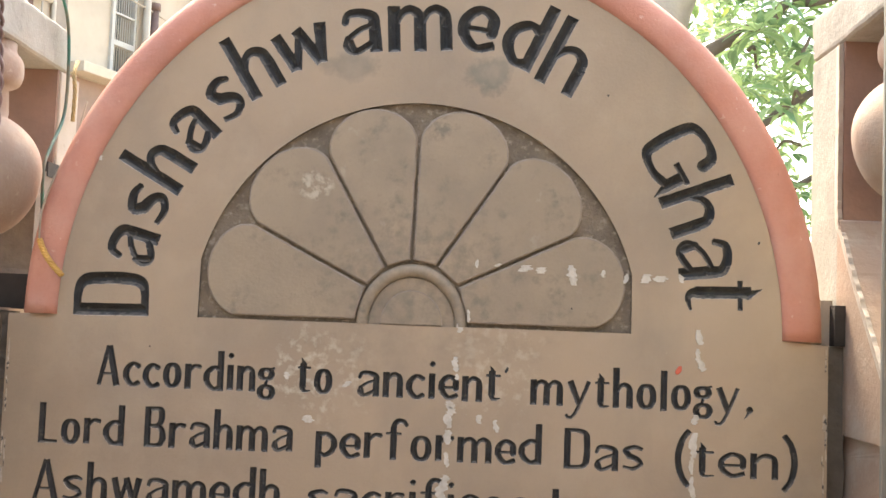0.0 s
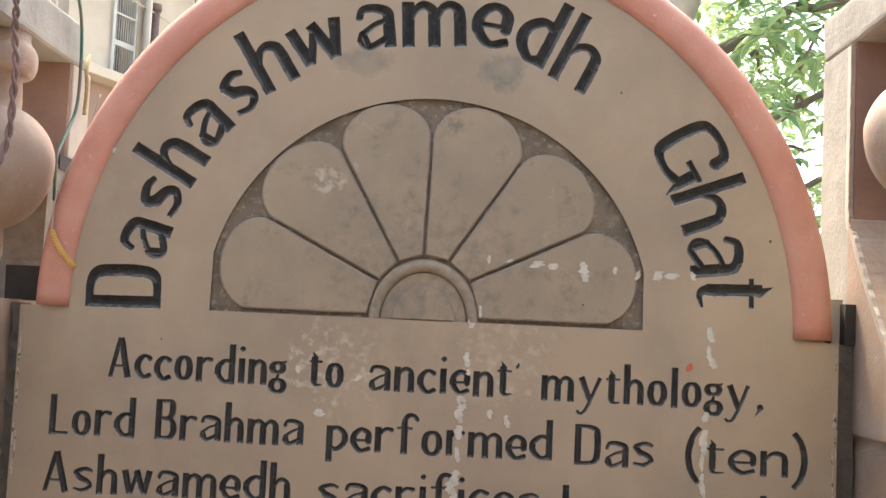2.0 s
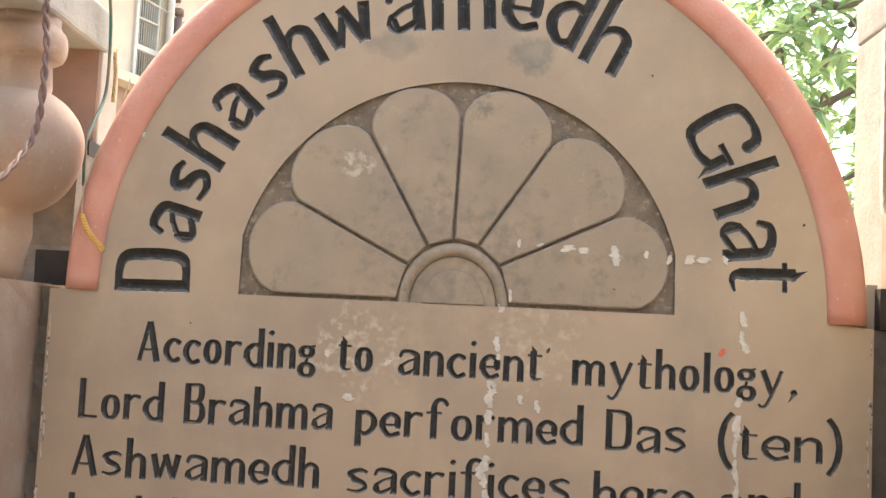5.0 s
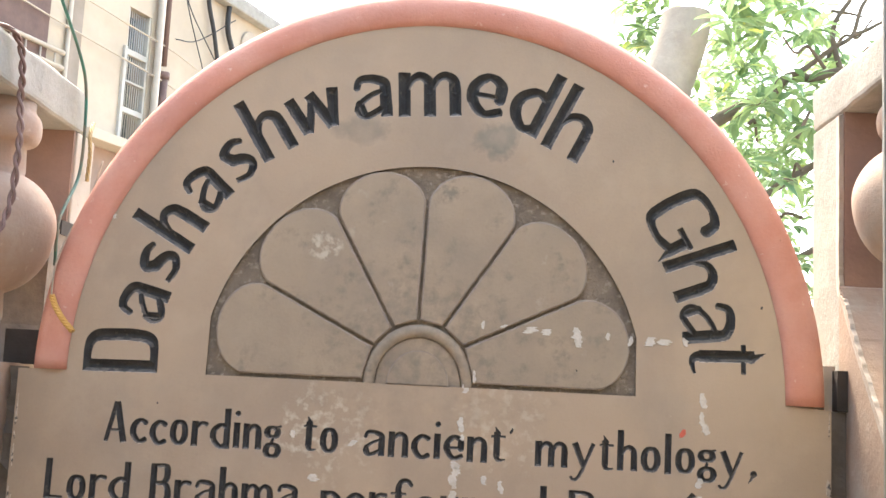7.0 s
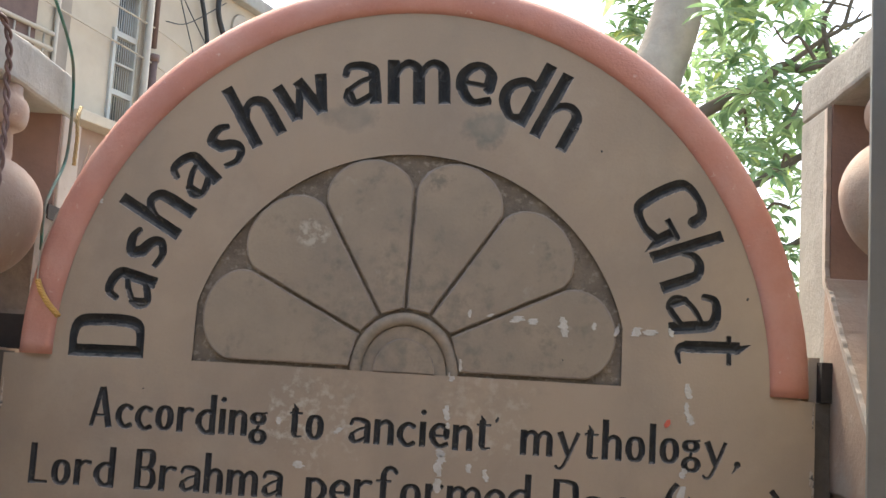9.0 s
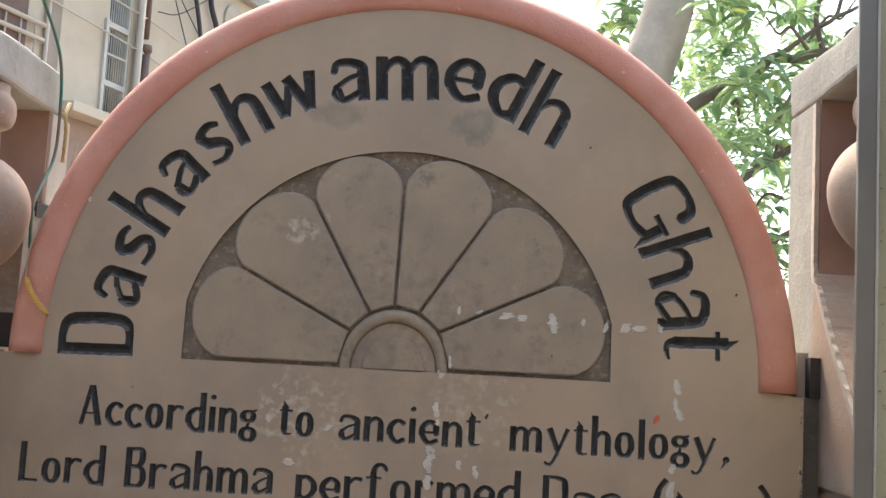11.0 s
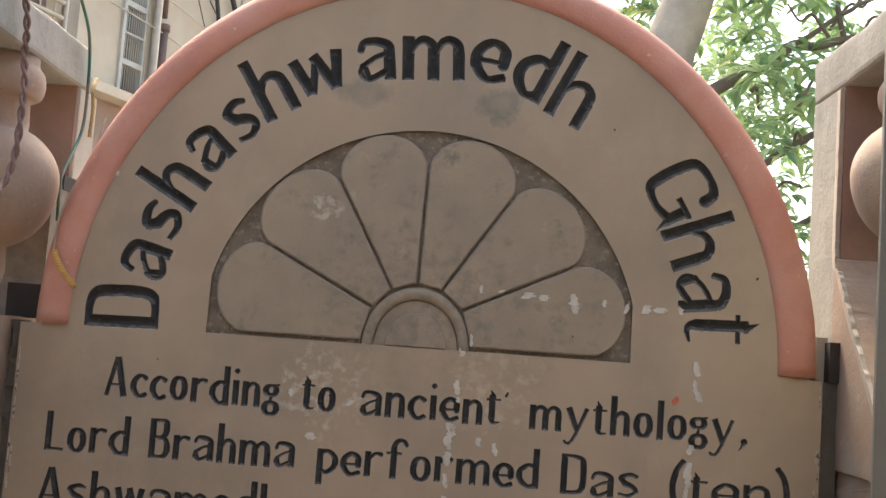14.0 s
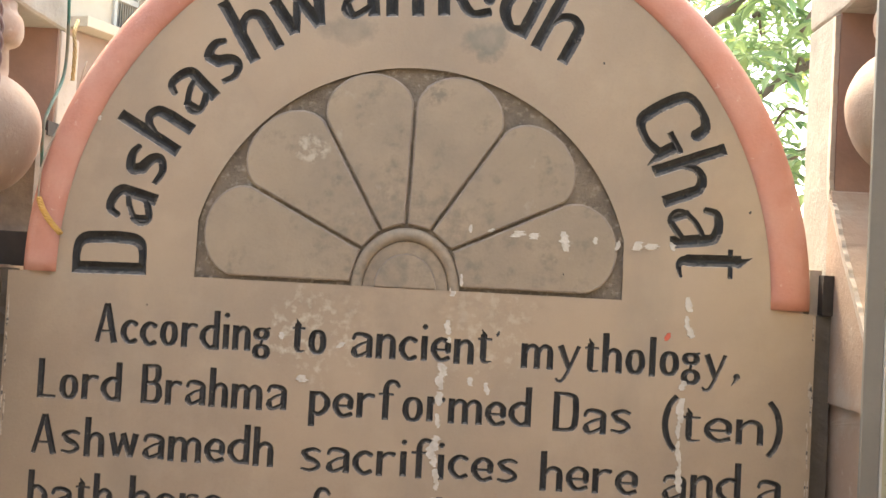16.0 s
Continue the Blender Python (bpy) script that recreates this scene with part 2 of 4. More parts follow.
def tube(points, radius, sides=8, closed=False, taper=1.0):
    """A round rod along a line of points."""
    bm = bmesh.new()
    pts = [Vector(p) for p in points]
    rings = []
    side = None
    for k, p in enumerate(pts):
        way = (pts[min(k + 1, len(pts) - 1)] - pts[max(k - 1, 0)]).normalized()
        side = (side - way * side.dot(way)) if side else way.orthogonal()
        side.normalize()
        up = way.cross(side)
        r = radius * (1 + (taper - 1) * k / (len(pts) - 1))
        rings.append([bm.verts.new(p + r * (math.cos(a) * side + math.sin(a) * up)) for a in (2 * math.pi * i / sides for i in range(sides))])
    for a, b in zip(rings, rings[1:]):
        for i in range(sides):
            bm.faces.new((a[i], a[(i + 1) % sides], b[(i + 1) % sides], b[i]))
    bm.faces.new(rings[0][::-1])
    bm.faces.new(rings[-1])
    return bm


def smooth_line(points, steps=6):
    """Catmull-Rom through the points."""
    p = [Vector(q) for q in points]
    p = [2 * p[0] - p[1]] + p + [2 * p[-1] - p[-2]]
    out = []
    for k in range(1, len(p) - 2):
        for s in range(steps):
            t = s / steps
            out.append(0.5 * (2 * p[k] + (p[k + 1] - p[k - 1]) * t + (2 * p[k - 1] - 5 * p[k] + 4 * p[k + 1] - p[k + 2]) * t * t + (3 * p[k] - p[k - 1] - 3 * p[k + 1] + p[k + 2]) * t ** 3))
    return out + [p[-2]]


def lathe(profile, sides=40):
    """A turned body from (radius, height) pairs."""
    bm = bmesh.new()
    rings = [[bm.verts.new((r * math.cos(a), r * math.sin(a), z)) for a in (2 * math.pi * i / sides for i in range(sides))] for r, z in profile]
    for a, b in zip(rings, rings[1:]):
        for i in range(sides):
            bm.faces.new((a[i], a[(i + 1) % sides], b[(i + 1) % sides], b[i]))
    bm.faces.new(rings[0][::-1])
    bm.faces.new(rings[-1])
    return bm


def area2(loop):
    return sum(a[0] * b[1] - b[0] * a[1] for a, b in zip(loop, loop[1:] + loop[:1])) / 2


def grown(loop, d):
    """A loop of 2D points moved d to the right of its course, mitred."""
    out = []
    n = len(loop)
    for k in range(n):
        a, b, c = Vector(loop[k - 1]), Vector(loop[k]), Vector(loop[(k + 1) % n])
        u, v = (b - a), (c - b)
        if u.length < 1e-9 or v.length < 1e-9:
            out.append((b.x, b.y))
            continue
        u, v = u.normalized(), v.normalized()
        m = Vector((u.y + v.y, -u.x - v.x))
        if m.length < 0.3:
            m = Vector((u.y, -u.x))
            out.append((b.x + d * m.x, b.y + d * m.y))
            continue
        m.normalize()
        s = min(1.6, 1 / max(0.4, m.dot(Vector((u.y, -u.x)))))
        out.append((b.x + d * s * m.x, b.y + d * s * m.y))
    return out


def filled(loops, y, flip=False):
    """A flat upright face at depth y, bounded by 2D loops in x and z, inner ones being holes."""
    cu = bpy.data.curves.new("outline", "CURVE")
    cu.dimensions, cu.fill_mode = "2D", "FRONT"
    for loop in loops:
        s = cu.splines.new("POLY")
        s.points.add(len(loop) - 1)
        for p, q in zip(s.points, loop):
            p.co = (q[0], q[1], 0, 1)
        s.use_cyclic_u = True
    ob = bpy.data.objects.new("outline", cu)
    scene.collection.objects.link(ob)
    dg = bpy.context.evaluated_depsgraph_get()
    me = bpy.data.meshes.new_from_object(ob.evaluated_get(dg))
    bm = bmesh.new()
    bm.from_mesh(me)
    bpy.data.objects.remove(ob)
    bpy.data.curves.remove(cu)
    bpy.data.meshes.remove(me)
    for v in bm.verts:
        v.co = (v.co.x, y, v.co.y)
    bmesh.ops.recalc_face_normals(bm, faces=bm.faces[:])
    for f in bm.faces:
        if f.normal.y > 0:
            f.normal_flip()
    return bm


def bow(*points):
    """A smooth stroke through points in x and z."""
    return [(p.x, p.y) for p in smooth_line([(x, z, 0) for x, z in points], 5)]


PEN = -1.0          # in place of a half width: broad where the stroke runs upright, slimmer where it lies


def strokes_of(ch, w, xh, cap, s):
    """The chisel strokes of a letter: (points, half width at start and end, flat ends). s is half the width of a stem."""
    l, r, m, t = s, w - s, w / 2, s * 0.66
    top = xh - t

    def stem(x, z0, z1, h=s):
        return ([(x, z0), (x, z1)], h, h, (True, True))

    def pen(*points, flat=(False, False)):
        return (bow(*points), PEN, s, flat)

    def shoulder(x0, x1):
        d = x1 - x0
        return [(bow((x0 + s * 0.3, xh * 0.58), (x0 + d * 0.30, xh * 0.83), (x0 + d * 0.62, top), (x1 - d * 0.06, xh * 0.80), (x1, xh * 0.58)), t * 0.8, s, (False, False)), stem(x1, 0, xh * 0.60)]

    def bowl(x0, x1):
        return pen((x0, xh * 0.82), ((x0 + x1) / 2, top), (x1, xh * 0.68), (x1, xh * 0.34), ((x0 + x1) / 2, t), (x0, xh * 0.17))

    def ring(x0, x1, lo, hi):
        return ([((x0 + x1) / 2 + (x1 - x0) / 2 * math.copysign(abs(math.cos(q)) ** 0.8, math.cos(q)), (lo + hi) / 2 + (hi - lo) / 2 * math.sin(q)) for q in (2 * math.pi * k / 28 for k in range(29))], PEN, s, (False, False))

    if ch == "a":
        return [(bow((w * 0.10, xh * 0.68), (w * 0.22, xh * 0.90), (w * 0.55, top), (r - s * 0.1, xh * 0.80), (r, xh * 0.58)), t * 0.85, s, (True, False)), stem(r, 0, xh * 0.60),
                (bow((r, xh * 0.64), (w * 0.46, xh * 0.53), (w * 0.14, xh * 0.31), (w * 0.13, xh * 0.13), (w * 0.36, xh * 0.055), (r, xh * 0.26)), t * 0.7, t * 0.95, (False, False)), ([(w * 0.17, xh * 0.34), (w * 0.24, xh * 0.12)], s * 0.7, s * 0.7, (False, False))]
    if ch == "b":
        return [stem(l, 0, cap), bowl(l, r)]
    if ch == "c":
        return [pen((w * 0.96, xh * 0.80), (m * 1.1, top), (l, xh * 0.68), (l, xh * 0.34), (m * 1.1, t), (w * 0.96, xh * 0.20), flat=(True, True))]
    if ch == "d":
        return [stem(r, 0, cap), bowl(r, l)]
    if ch == "e":
        return [pen((r * 1.02, xh * 0.45), (r * 1.0, xh * 0.76), (m, top), (l, xh * 0.68), (l, xh * 0.34), (m, t), (w * 0.97, xh * 0.20), flat=(False, True)), ([(l, xh * 0.49), (r, xh * 0.49)], t * 0.7, t * 0.7, (False, False))]
    if ch == "f":
        x = w * 0.36
        return [(bow((w * 0.97, cap * 0.84), (w * 0.80, cap - t), (w * 0.52, cap - t), (x, cap * 0.80), (x, xh)), t, s, (True, False)), stem(x, 0, xh * 1.02), ([(0, xh * 1.02), (w * 0.72, xh * 1.02)], t * 0.62, t * 0.62, (True, True))]
    if ch == "g":
        return [ring(t, w - t * 1.6, xh * 0.56, xh - t), ring(t * 0.8, w - t, -xh * 0.20, xh * 0.26), ([(m, xh * 0.5), (m * 0.8, xh * 0.24)], t * 0.7, t * 0.7, (False, False)), ([(w * 0.7, xh * 0.92), (w, xh * 0.98)], t * 0.7, t * 0.6, (False, True))]
    if ch in "hn":
        return [stem(l, 0, cap if ch == "h" else xh)] + shoulder(l, r)
    if ch == "i":
        return [stem(m, 0, xh), ([(m, xh * 1.34), (m + s * 0.1, xh * 1.36)], s * 0.85, s * 0.85, (False, False))]
    if ch == "l":
        return [stem(m, 0, cap)]
    if ch == "m":
        return [stem(l, 0, xh)] + shoulder(l, m) + shoulder(m, r)
    if ch == "o":
        return [ring(l, r, t, top)]
    if ch == "p":
        return [stem(l, -xh * 0.42, xh), bowl(l, r)]
    if ch == "r":
        return [stem(l, 0, xh), (bow((l, xh * 0.62), (w * 0.55, xh * 0.90), (w * 0.97, xh * 0.88)), t * 0.8, t * 1.15, (False, True))]
    if ch == "s":
        return [(bow((w * 0.93, xh * 0.82), (w * 0.60, top), (l * 1.05, xh * 0.78), (w * 0.34, xh * 0.56)), t * 0.8, s, (True, False)), (bow((w * 0.34, xh * 0.56), (w * 0.70, xh * 0.44), (r, xh * 0.25), (w * 0.50, t), (w * 0.04, xh * 0.15)), s, t * 0.7, (False, True))]
    if ch == "t":
        x = w * 0.40
        return [stem(x, xh * 0.2, cap * 0.86), ([(x + s * 0.35, cap * 0.82), (x - s * 0.6, cap)], s * 0.75, s * 0.08, (False, True)),
                (bow((x, xh * 0.34), (x + s * 0.1, xh * 0.14), (x + s * 1.1, t * 1.0), (w * 0.99, xh * 0.12)), s, t * 0.35, (False, True)), ([(0, xh * 1.0), (w * 0.98, xh * 1.0)], t * 0.62, t * 0.62, (True, True))]
    if ch == "w":
        return [([(l, xh), (w * 0.29, s * 0.5)], s, s, (True, True)), ([(w * 0.30, s * 0.4), (w * 0.50, xh * 0.86)], t, t, (True, False)), ([(w * 0.47, xh), (w * 0.73, s * 0.5)], s, s, (True, True)), ([(w * 0.74, s * 0.4), (r, xh)], t * 1.2, s, (True, True))]
    if ch == "y":
        return [([(l, xh), (w * 0.50, xh * 0.12)], s, s * 0.9, (True, False)), (bow((r * 1.03, xh), (w * 0.56, xh * 0.16), (w * 0.30, -xh * 0.34), (w * 0.10, -xh * 0.42), (0, -xh * 0.32)), t, t * 0.7, (True, True))]
    if ch == "A":
        return [([(t, 0), (w * 0.46, cap)], t, t * 1.1, (True, True)), ([(w * 0.48, cap), (r, 0)], s, s, (True, True)), ([(w * 0.2, cap * 0.30), (w * 0.75, cap * 0.30)], t * 0.6, t * 0.6, (False, False))]
    if ch == "B":
        return [stem(l, 0, cap), pen((l, cap - t), (w * 0.66, cap - t), (r * 0.93, cap * 0.84), (r * 0.90, cap * 0.64), (w * 0.58, cap * 0.53), (l, cap * 0.53)),
                pen((l, cap * 0.53), (w * 0.66, cap * 0.51), (r, cap * 0.36), (r, cap * 0.18), (w * 0.66, t), (l, t))]
    if ch == "D":
        return [stem(l, 0, cap), pen((l, cap - t), (w * 0.55, cap - t * 1.1), (r * 0.92, cap * 0.87), (r, cap * 0.70), (r, cap * 0.30), (r * 0.90, cap * 0.11), (w * 0.55, t), (l, t))]
    if ch == "L":
        return [stem(l, 0, cap), ([(l, t), (w, t)], t, t * 0.7, (False, True))]
    if ch == "G":
        return [pen((r, cap * 0.70), (r * 0.94, cap * 0.88), (w * 0.56, cap - t), (w * 0.20, cap * 0.88), (l, cap * 0.66), (l, cap * 0.34), (w * 0.20, cap * 0.14), (w * 0.56, cap * 0.10), (r, cap * 0.18), flat=(True, False)),
                stem(r, cap * 0.10, cap * 0.44), ([(w * 0.60, cap * 0.43), (w, cap * 0.43)], t * 0.8, t * 0.8, (True, False)), ([(r, cap * 0.20), (w * 0.96, -cap * 0.06)], s * 0.9, s * 0.05, (False, True))]
    if ch in "()":
        side = (w * 0.95, 0) if ch == "(" else (0.05 * w, w)
        return [pen((side[0], cap * 1.12), (abs(side[1] - w * 0.40), cap * 0.85), (abs(side[1] - w * 0.15), cap * 0.45), (abs(side[1] - w * 0.40), cap * 0.02), (side[0], -cap * 0.24), flat=(True, True))]
    # comma
    return [([(w * 0.6, s * 1.0), (w * 0.62, s * 0.8)], s, s, (False, False)), ([(w * 0.72, s * 0.9), (w * 0.1, -s * 1.9)], s * 0.7, s * 0.15, (False, True))]


def unsteady(x, z, amp):
    """A point of a hand-cut edge, moved a little as by the chisel."""
    return (x + amp * (noise.noise(Vector((x * 60, z * 60, 3))) + 0.5 * noise.noise(Vector((x * 210, z * 210, 3)))), z + amp * (noise.noise(Vector((x * 60, z * 60, 12))) + 0.5 * noise.noise(Vector((x * 210, z * 210, 12)))))


def carved(strokes, cell, s, depth):
    """Contour loops of a letter's strokes, and the vertices (x, depth, z) and faces of its rounded groove."""
    pts = np.array([p for st in strokes for p in st[0]])
    pad = s * 1.3 + 2 * cell
    x0, z0 = pts.min(0) - pad
    nx, nz = (int(v) + 2 for v in (pts.max(0) + pad - (x0, z0)) / cell)
    gx, gz = np.meshgrid(x0 + cell * np.arange(nx), z0 + cell * np.arange(nz), indexing="ij")
    field = np.full(gx.shape, -1.0)
    for line, h0, h1, flat in strokes:
        n = len(line) - 1
        steep = [abs(q[1] - p[1]) / (math.dist(p, q) or 1) for p, q in zip(line, line[1:])]
        steep = [steep[0]] + [(p + q) / 2 for p, q in zip(steep, steep[1:])] + [steep[-1]]
        half = [h1 * (0.62 + 0.38 * v) for v in steep] if h0 == PEN else [h0 + (h1 - h0) * k / n for k in range(n + 1)]
        for k in range(n):
            (ax, az), (bx, bz) = line[k], line[k + 1]
            dx, dz = bx - ax, bz - az
            size = math.hypot(dx, dz)
            if size < 1e-7:
                continue
            along = ((gx - ax) * dx + (gz - az) * dz) / size
            f = np.clip(along / size, 0, 1)
            v = half[k] + (half[k + 1] - half[k]) * f - np.hypot(gx - ax - f * dx, gz - az - f * dz)
            if k == 0 and flat[0]:
                v = np.minimum(v, along)
            if k == n - 1 and flat[1]:
                v = np.minimum(v, size - along)
            field = np.maximum(field, v)
    field[np.abs(field) < cell * 0.02] = cell * 0.02
    verts, faces, where, follow = [], [], {}, {}

    def vert(key, x, z, d):
        if key not in where:
            where[key] = len(verts)
            verts.append((x, d, z))
        return where[key]

    ins = field > 0
    some = ins[:-1, :-1] | ins[1:, :-1] | ins[1:, 1:] | ins[:-1, 1:]
    for i, j in zip(*np.nonzero(some)):
        ring = ((i, j), (i + 1, j), (i + 1, j + 1), (i, j + 1))
        poly, cuts = [], []
        for a, b in zip(ring, ring[1:] + ring[:1]):
            if ins[a]:
                q = min(1.0, field[a] / s)
                poly.append(vert(a, gx[a], gz[a], depth * (1 - (1 - q) ** 1.35)))
            if ins[a] != ins[b]:
                f = field[a] / (field[a] - field[b])
                v = vert((min(a, b), max(a, b)), gx[a] + f * (gx[b] - gx[a]), gz[a] + f * (gz[b] - gz[a]), 0.0)
                poly.append(v)
                cuts.append((v, bool(ins[a])))
        if len(poly) > 2:
            faces.append(poly)
        # from each way out to the next way in, along the rim
        for k, (v, leaving) in enumerate(cuts):
            if leaving:
                follow[v] = cuts[(k + 1) % len(cuts)][0]
    loops = []
    while follow:
        first, here = next(iter(follow.items()))
        del follow[first]
        loop = [first]
        while here != first and here in follow:
            loop.append(here)
            here = follow.pop(here)
        loops.append([(verts[k][0], verts[k][2]) for k in loop])
    return loops, verts, faces


def thinned(loop, slack):
    """A loop without the points that its neighbours' chord passes within slack."""
    out = [loop[0]]
    k = 0
    while k < len(loop) - 1:
        far = k + 1
        for j in range(k + 2, min(k + 12, len(loop))):
            (ax, az), (bx, bz) = loop[k], loop[j]
            size = math.hypot(bx - ax, bz - az) or 1e-9
            if max(abs((bx - ax) * (q[1] - az) - (bz - az) * (q[0] - ax)) / size for q in loop[k + 1:j]) > slack:
                break
            far = j
        out.append(loop[far])
        k = far
    return out


def hand_cut(loop, amp, seed):
    """A loop with points every few millimetres, slightly unsteady as by chisel."""
    out = []
    for a, b in zip(loop, loop[1:] + loop[:1]):
        n = max(1, int(math.dist(a, b) / 0.005))
        out += [(a[0] + (b[0] - a[0]) * k / n, a[1] + (b[1] - a[1]) * k / n) for k in range(n)]
    return [(x + amp * (noise.noise(Vector((x * 90, z * 90, seed))) + 0.6 * noise.noise(Vector((x * 260, z * 260, seed)))), z + amp * (noise.noise(Vector((x * 90, z * 90, seed + 9))) + 0.6 * noise.noise(Vector((x * 260, z * 260, seed + 9))))) for x, z in out]


# ---------------------------------------------------------------- ground
ground = tagged(mesh_object("ground", box(-40, 40, -40, 60, -0.1, 0.0), ground_mat), "pale worn stone paving of the lane", "ground", kind="structure")

# walls added out of view, to cut the skylight on plaque and balustrades
blocker_plaster = surface("light_blocker_plaster", (0.36, 0.345, 0.32), (0.30, 0.285, 0.26), 0.9, 2, 40, 0.3)
tagged(mesh_object("light_blocker_west", box(-1.40, -1.15, -6.0, -0.55, 0, 3.6, 0.01), blocker_plaster), "plain plaster wall added unseen along the lane to cut skylight", "wall", kind="structure")
tagged(mesh_object("light_blocker_east", box(1.35, 1.60, -6.0, -0.75, 0, 3.6, 0.01), blocker_plaster), "plain plaster wall added unseen along the lane to cut skylight", "wall", kind="structure")
tagged(mesh_object("light_blocker_south", box(-1.40, 1.60, -6.3, -6.0, 0, 3.6, 0.01), blocker_plaster), "plain plaster wall added unseen across the lane to cut skylight", "wall", kind="structure")

# ---------------------------------------------------------------- the carved plaque
MID, BASE = 0.006, 1.546          # middle of the arch, and the height from which it springs
IN_A, IN_B, OUT_A, OUT_B = 0.578, 0.602, 0.638, 0.664
plaque = empty("stone_plaque", "arched taupe sandstone plaque with blue-black carved lettering and pink rim", "plaque")
holes, letters = [], []


def carve(ch, x, z, turn, w, xh, cap, half, depth, cell):
    """One letter cut into the face: its rim becomes a hole of the face, its groove a part."""
    loops, verts, faces = carved(strokes_of(ch, w, xh, cap, half), cell, half, depth)
    c, s = math.cos(turn), math.sin(turn)

    def put(p, q):
        return unsteady(x + c * p - s * q, z + s * p + c * q, half * 0.05)

    holes.extend(thinned([put(*p) for p in loop], 0.00012) for loop in loops)
    letters.append(([(*put(p, q)[:1], d, put(p, q)[1]) for p, d, q in verts], faces))


# title: letter, foot of its left side (x, z), tilt in degrees, width, height
TITLE = [
    ("D", -0.4248, 1.5473, 91.0, 0.0700, 0.1212), ("a", -0.4272, 1.6223, 74.4, 0.0590, 0.0760), ("s", -0.4122, 1.6898, 68.3, 0.0546, 0.0700),
    ("h", -0.3885, 1.7416, 60.1, 0.0623, 0.1150), ("a", -0.3622, 1.8054, 47.0, 0.0610, 0.0740), ("s", -0.3142, 1.8587, 40.0, 0.0510, 0.0750),
    ("h", -0.2755, 1.8994, 32.0, 0.0652, 0.1134), ("w", -0.2290, 1.9400, 20.5, 0.0960, 0.0690), ("a", -0.1310, 1.9810, 7.5, 0.0645, 0.0735),
    ("m", -0.0581, 1.9885, 3.5, 0.1045, 0.0765), ("e", 0.0500, 1.9984, -8.0, 0.0630, 0.0770), ("d", 0.1143, 1.9880, -25.0, 0.0625, 0.1165),
    ("h", 0.1778, 1.9530, -26.1, 0.0690, 0.1200), ("G", 0.3400, 1.8440, -60.0, 0.0880, 0.1180), ("h", 0.3825, 1.7670, -69.5, 0.0715, 0.1231),
    ("a", 0.4125, 1.7000, -83.5, 0.0650, 0.0860), ("t", 0.4270, 1.6370, -88.5, 0.0490, 0.1240),
]
for ch, x, z, tilt, w, high in TITLE:
    xh, cap = (high, high) if ch in "aesmw" else (0.089 if ch == "t" else 0.079, high)
    carve(ch, x, z, radians(tilt), w, xh, cap, 0.0101, 0.0105, 0.0013)

# the text: word, x of its start and end, height of its foot
TEXT = [
    ("According", -0.502, -0.217, 1.434), ("to", -0.181, -0.125, 1.434), ("ancient", -0.086, 0.142, 1.433), ("mythology,", 0.189, 0.541, 1.430),
    ("Lord", -0.590, -0.453, 1.341), ("Brahma", -0.421, -0.184, 1.341), ("performed", -0.148, 0.210, 1.336), ("Das", 0.245, 0.371, 1.333), ("(ten)", 0.421, 0.610, 1.328),
    ("Ashwamedh", -0.594, -0.200, 1.251), ("sacrifices", -0.157, 0.194, 1.246), ("here", 0.229, 0.385, 1.238), ("and", 0.423, 0.549, 1.235), ("a", 0.573, 0.613, 1.235),
    ("bath", -0.595, -0.456, 1.160), ("here", -0.430, -0.277, 1.160), ("confers", -0.250, 0.002, 1.157), ("the", 0.037, 0.131, 1.155), ("benefit", 0.170, 0.420, 1.150), ("of", 0.465, 0.540, 1.146),
]
WIDTHS = dict(a=0.94, b=0.86, c=0.76, d=0.90, e=0.82, f=0.86, g=0.74, h=0.86, i=0.32, l=0.32, m=1.40, n=0.86, o=0.86, p=0.86, r=0.74, s=0.84, t=0.62, w=1.28, y=1.06, A=1.08, L=0.84, B=0.94, D=1.0)
for word, x0, x1, foot in TEXT:
    widths = [WIDTHS.get(c, 0.42) for c in word]
    gap = 0.14
    k = (x1 - x0) / (sum(widths) + gap * (len(word) - 1))
    x = x0
    for n, (c, w) in enumerate(zip(word, widths)):
        drop = 0.0012 * math.sin(n * 2.1 + foot * 40)
        carve(c, x, foot + drop, 0.0, w * k, 0.0405, 0.056 if c == "t" else 0.064, 0.0052, 0.0056, 0.0010)
        x += (w + gap) * k

# the fan-shaped recess
FAN_R, FLOOR = 0.357, 0.009
fan = [(-0.346, 1.549)] + [(FAN_R * math.cos(a), 1.55 + FAN_R * math.sin(a)) for a in (radians(165 - 150 * k / 60) for k in range(61))] + [(0.346, 1.549)]
outline = [(-0.650, 0.0), (-0.650, 1.545)] + [(MID + IN_A * math.cos(a), BASE + IN_B * math.sin(a)) for a in (radians(180 - 180 * k / 90) for k in range(91))] + [(0.657, 1.541), (0.657, 0.0)]


def islands(bm):
    """The separate pieces of a mesh, largest first."""
    left, out = set(bm.verts), []
    while left:
        todo, seen = [left.pop()], set()
        while todo:
            v = todo.pop()
            seen.add(v)
            for e in v.link_edges:
                o = e.other_vert(v)
                if o in left:
                    left.discard(o)
                    todo.append(o)
        out.append(seen)
    out.sort(key=len, reverse=True)
    made = []
    for piece in out:
        nb = bmesh.new()
        new_v = {v: nb.verts.new(v.co) for v in piece}
        for f in {f for v in piece for f in v.link_faces}:
            nb.faces.new([new_v[v] for v in f.verts])
        made.append(nb)
    bm.free()
    return made


for k, piece in enumerate(islands(filled([outline, fan] + holes, 0.0))):
    part("letter_counter" if k else "front_face", piece, stone, plaque)
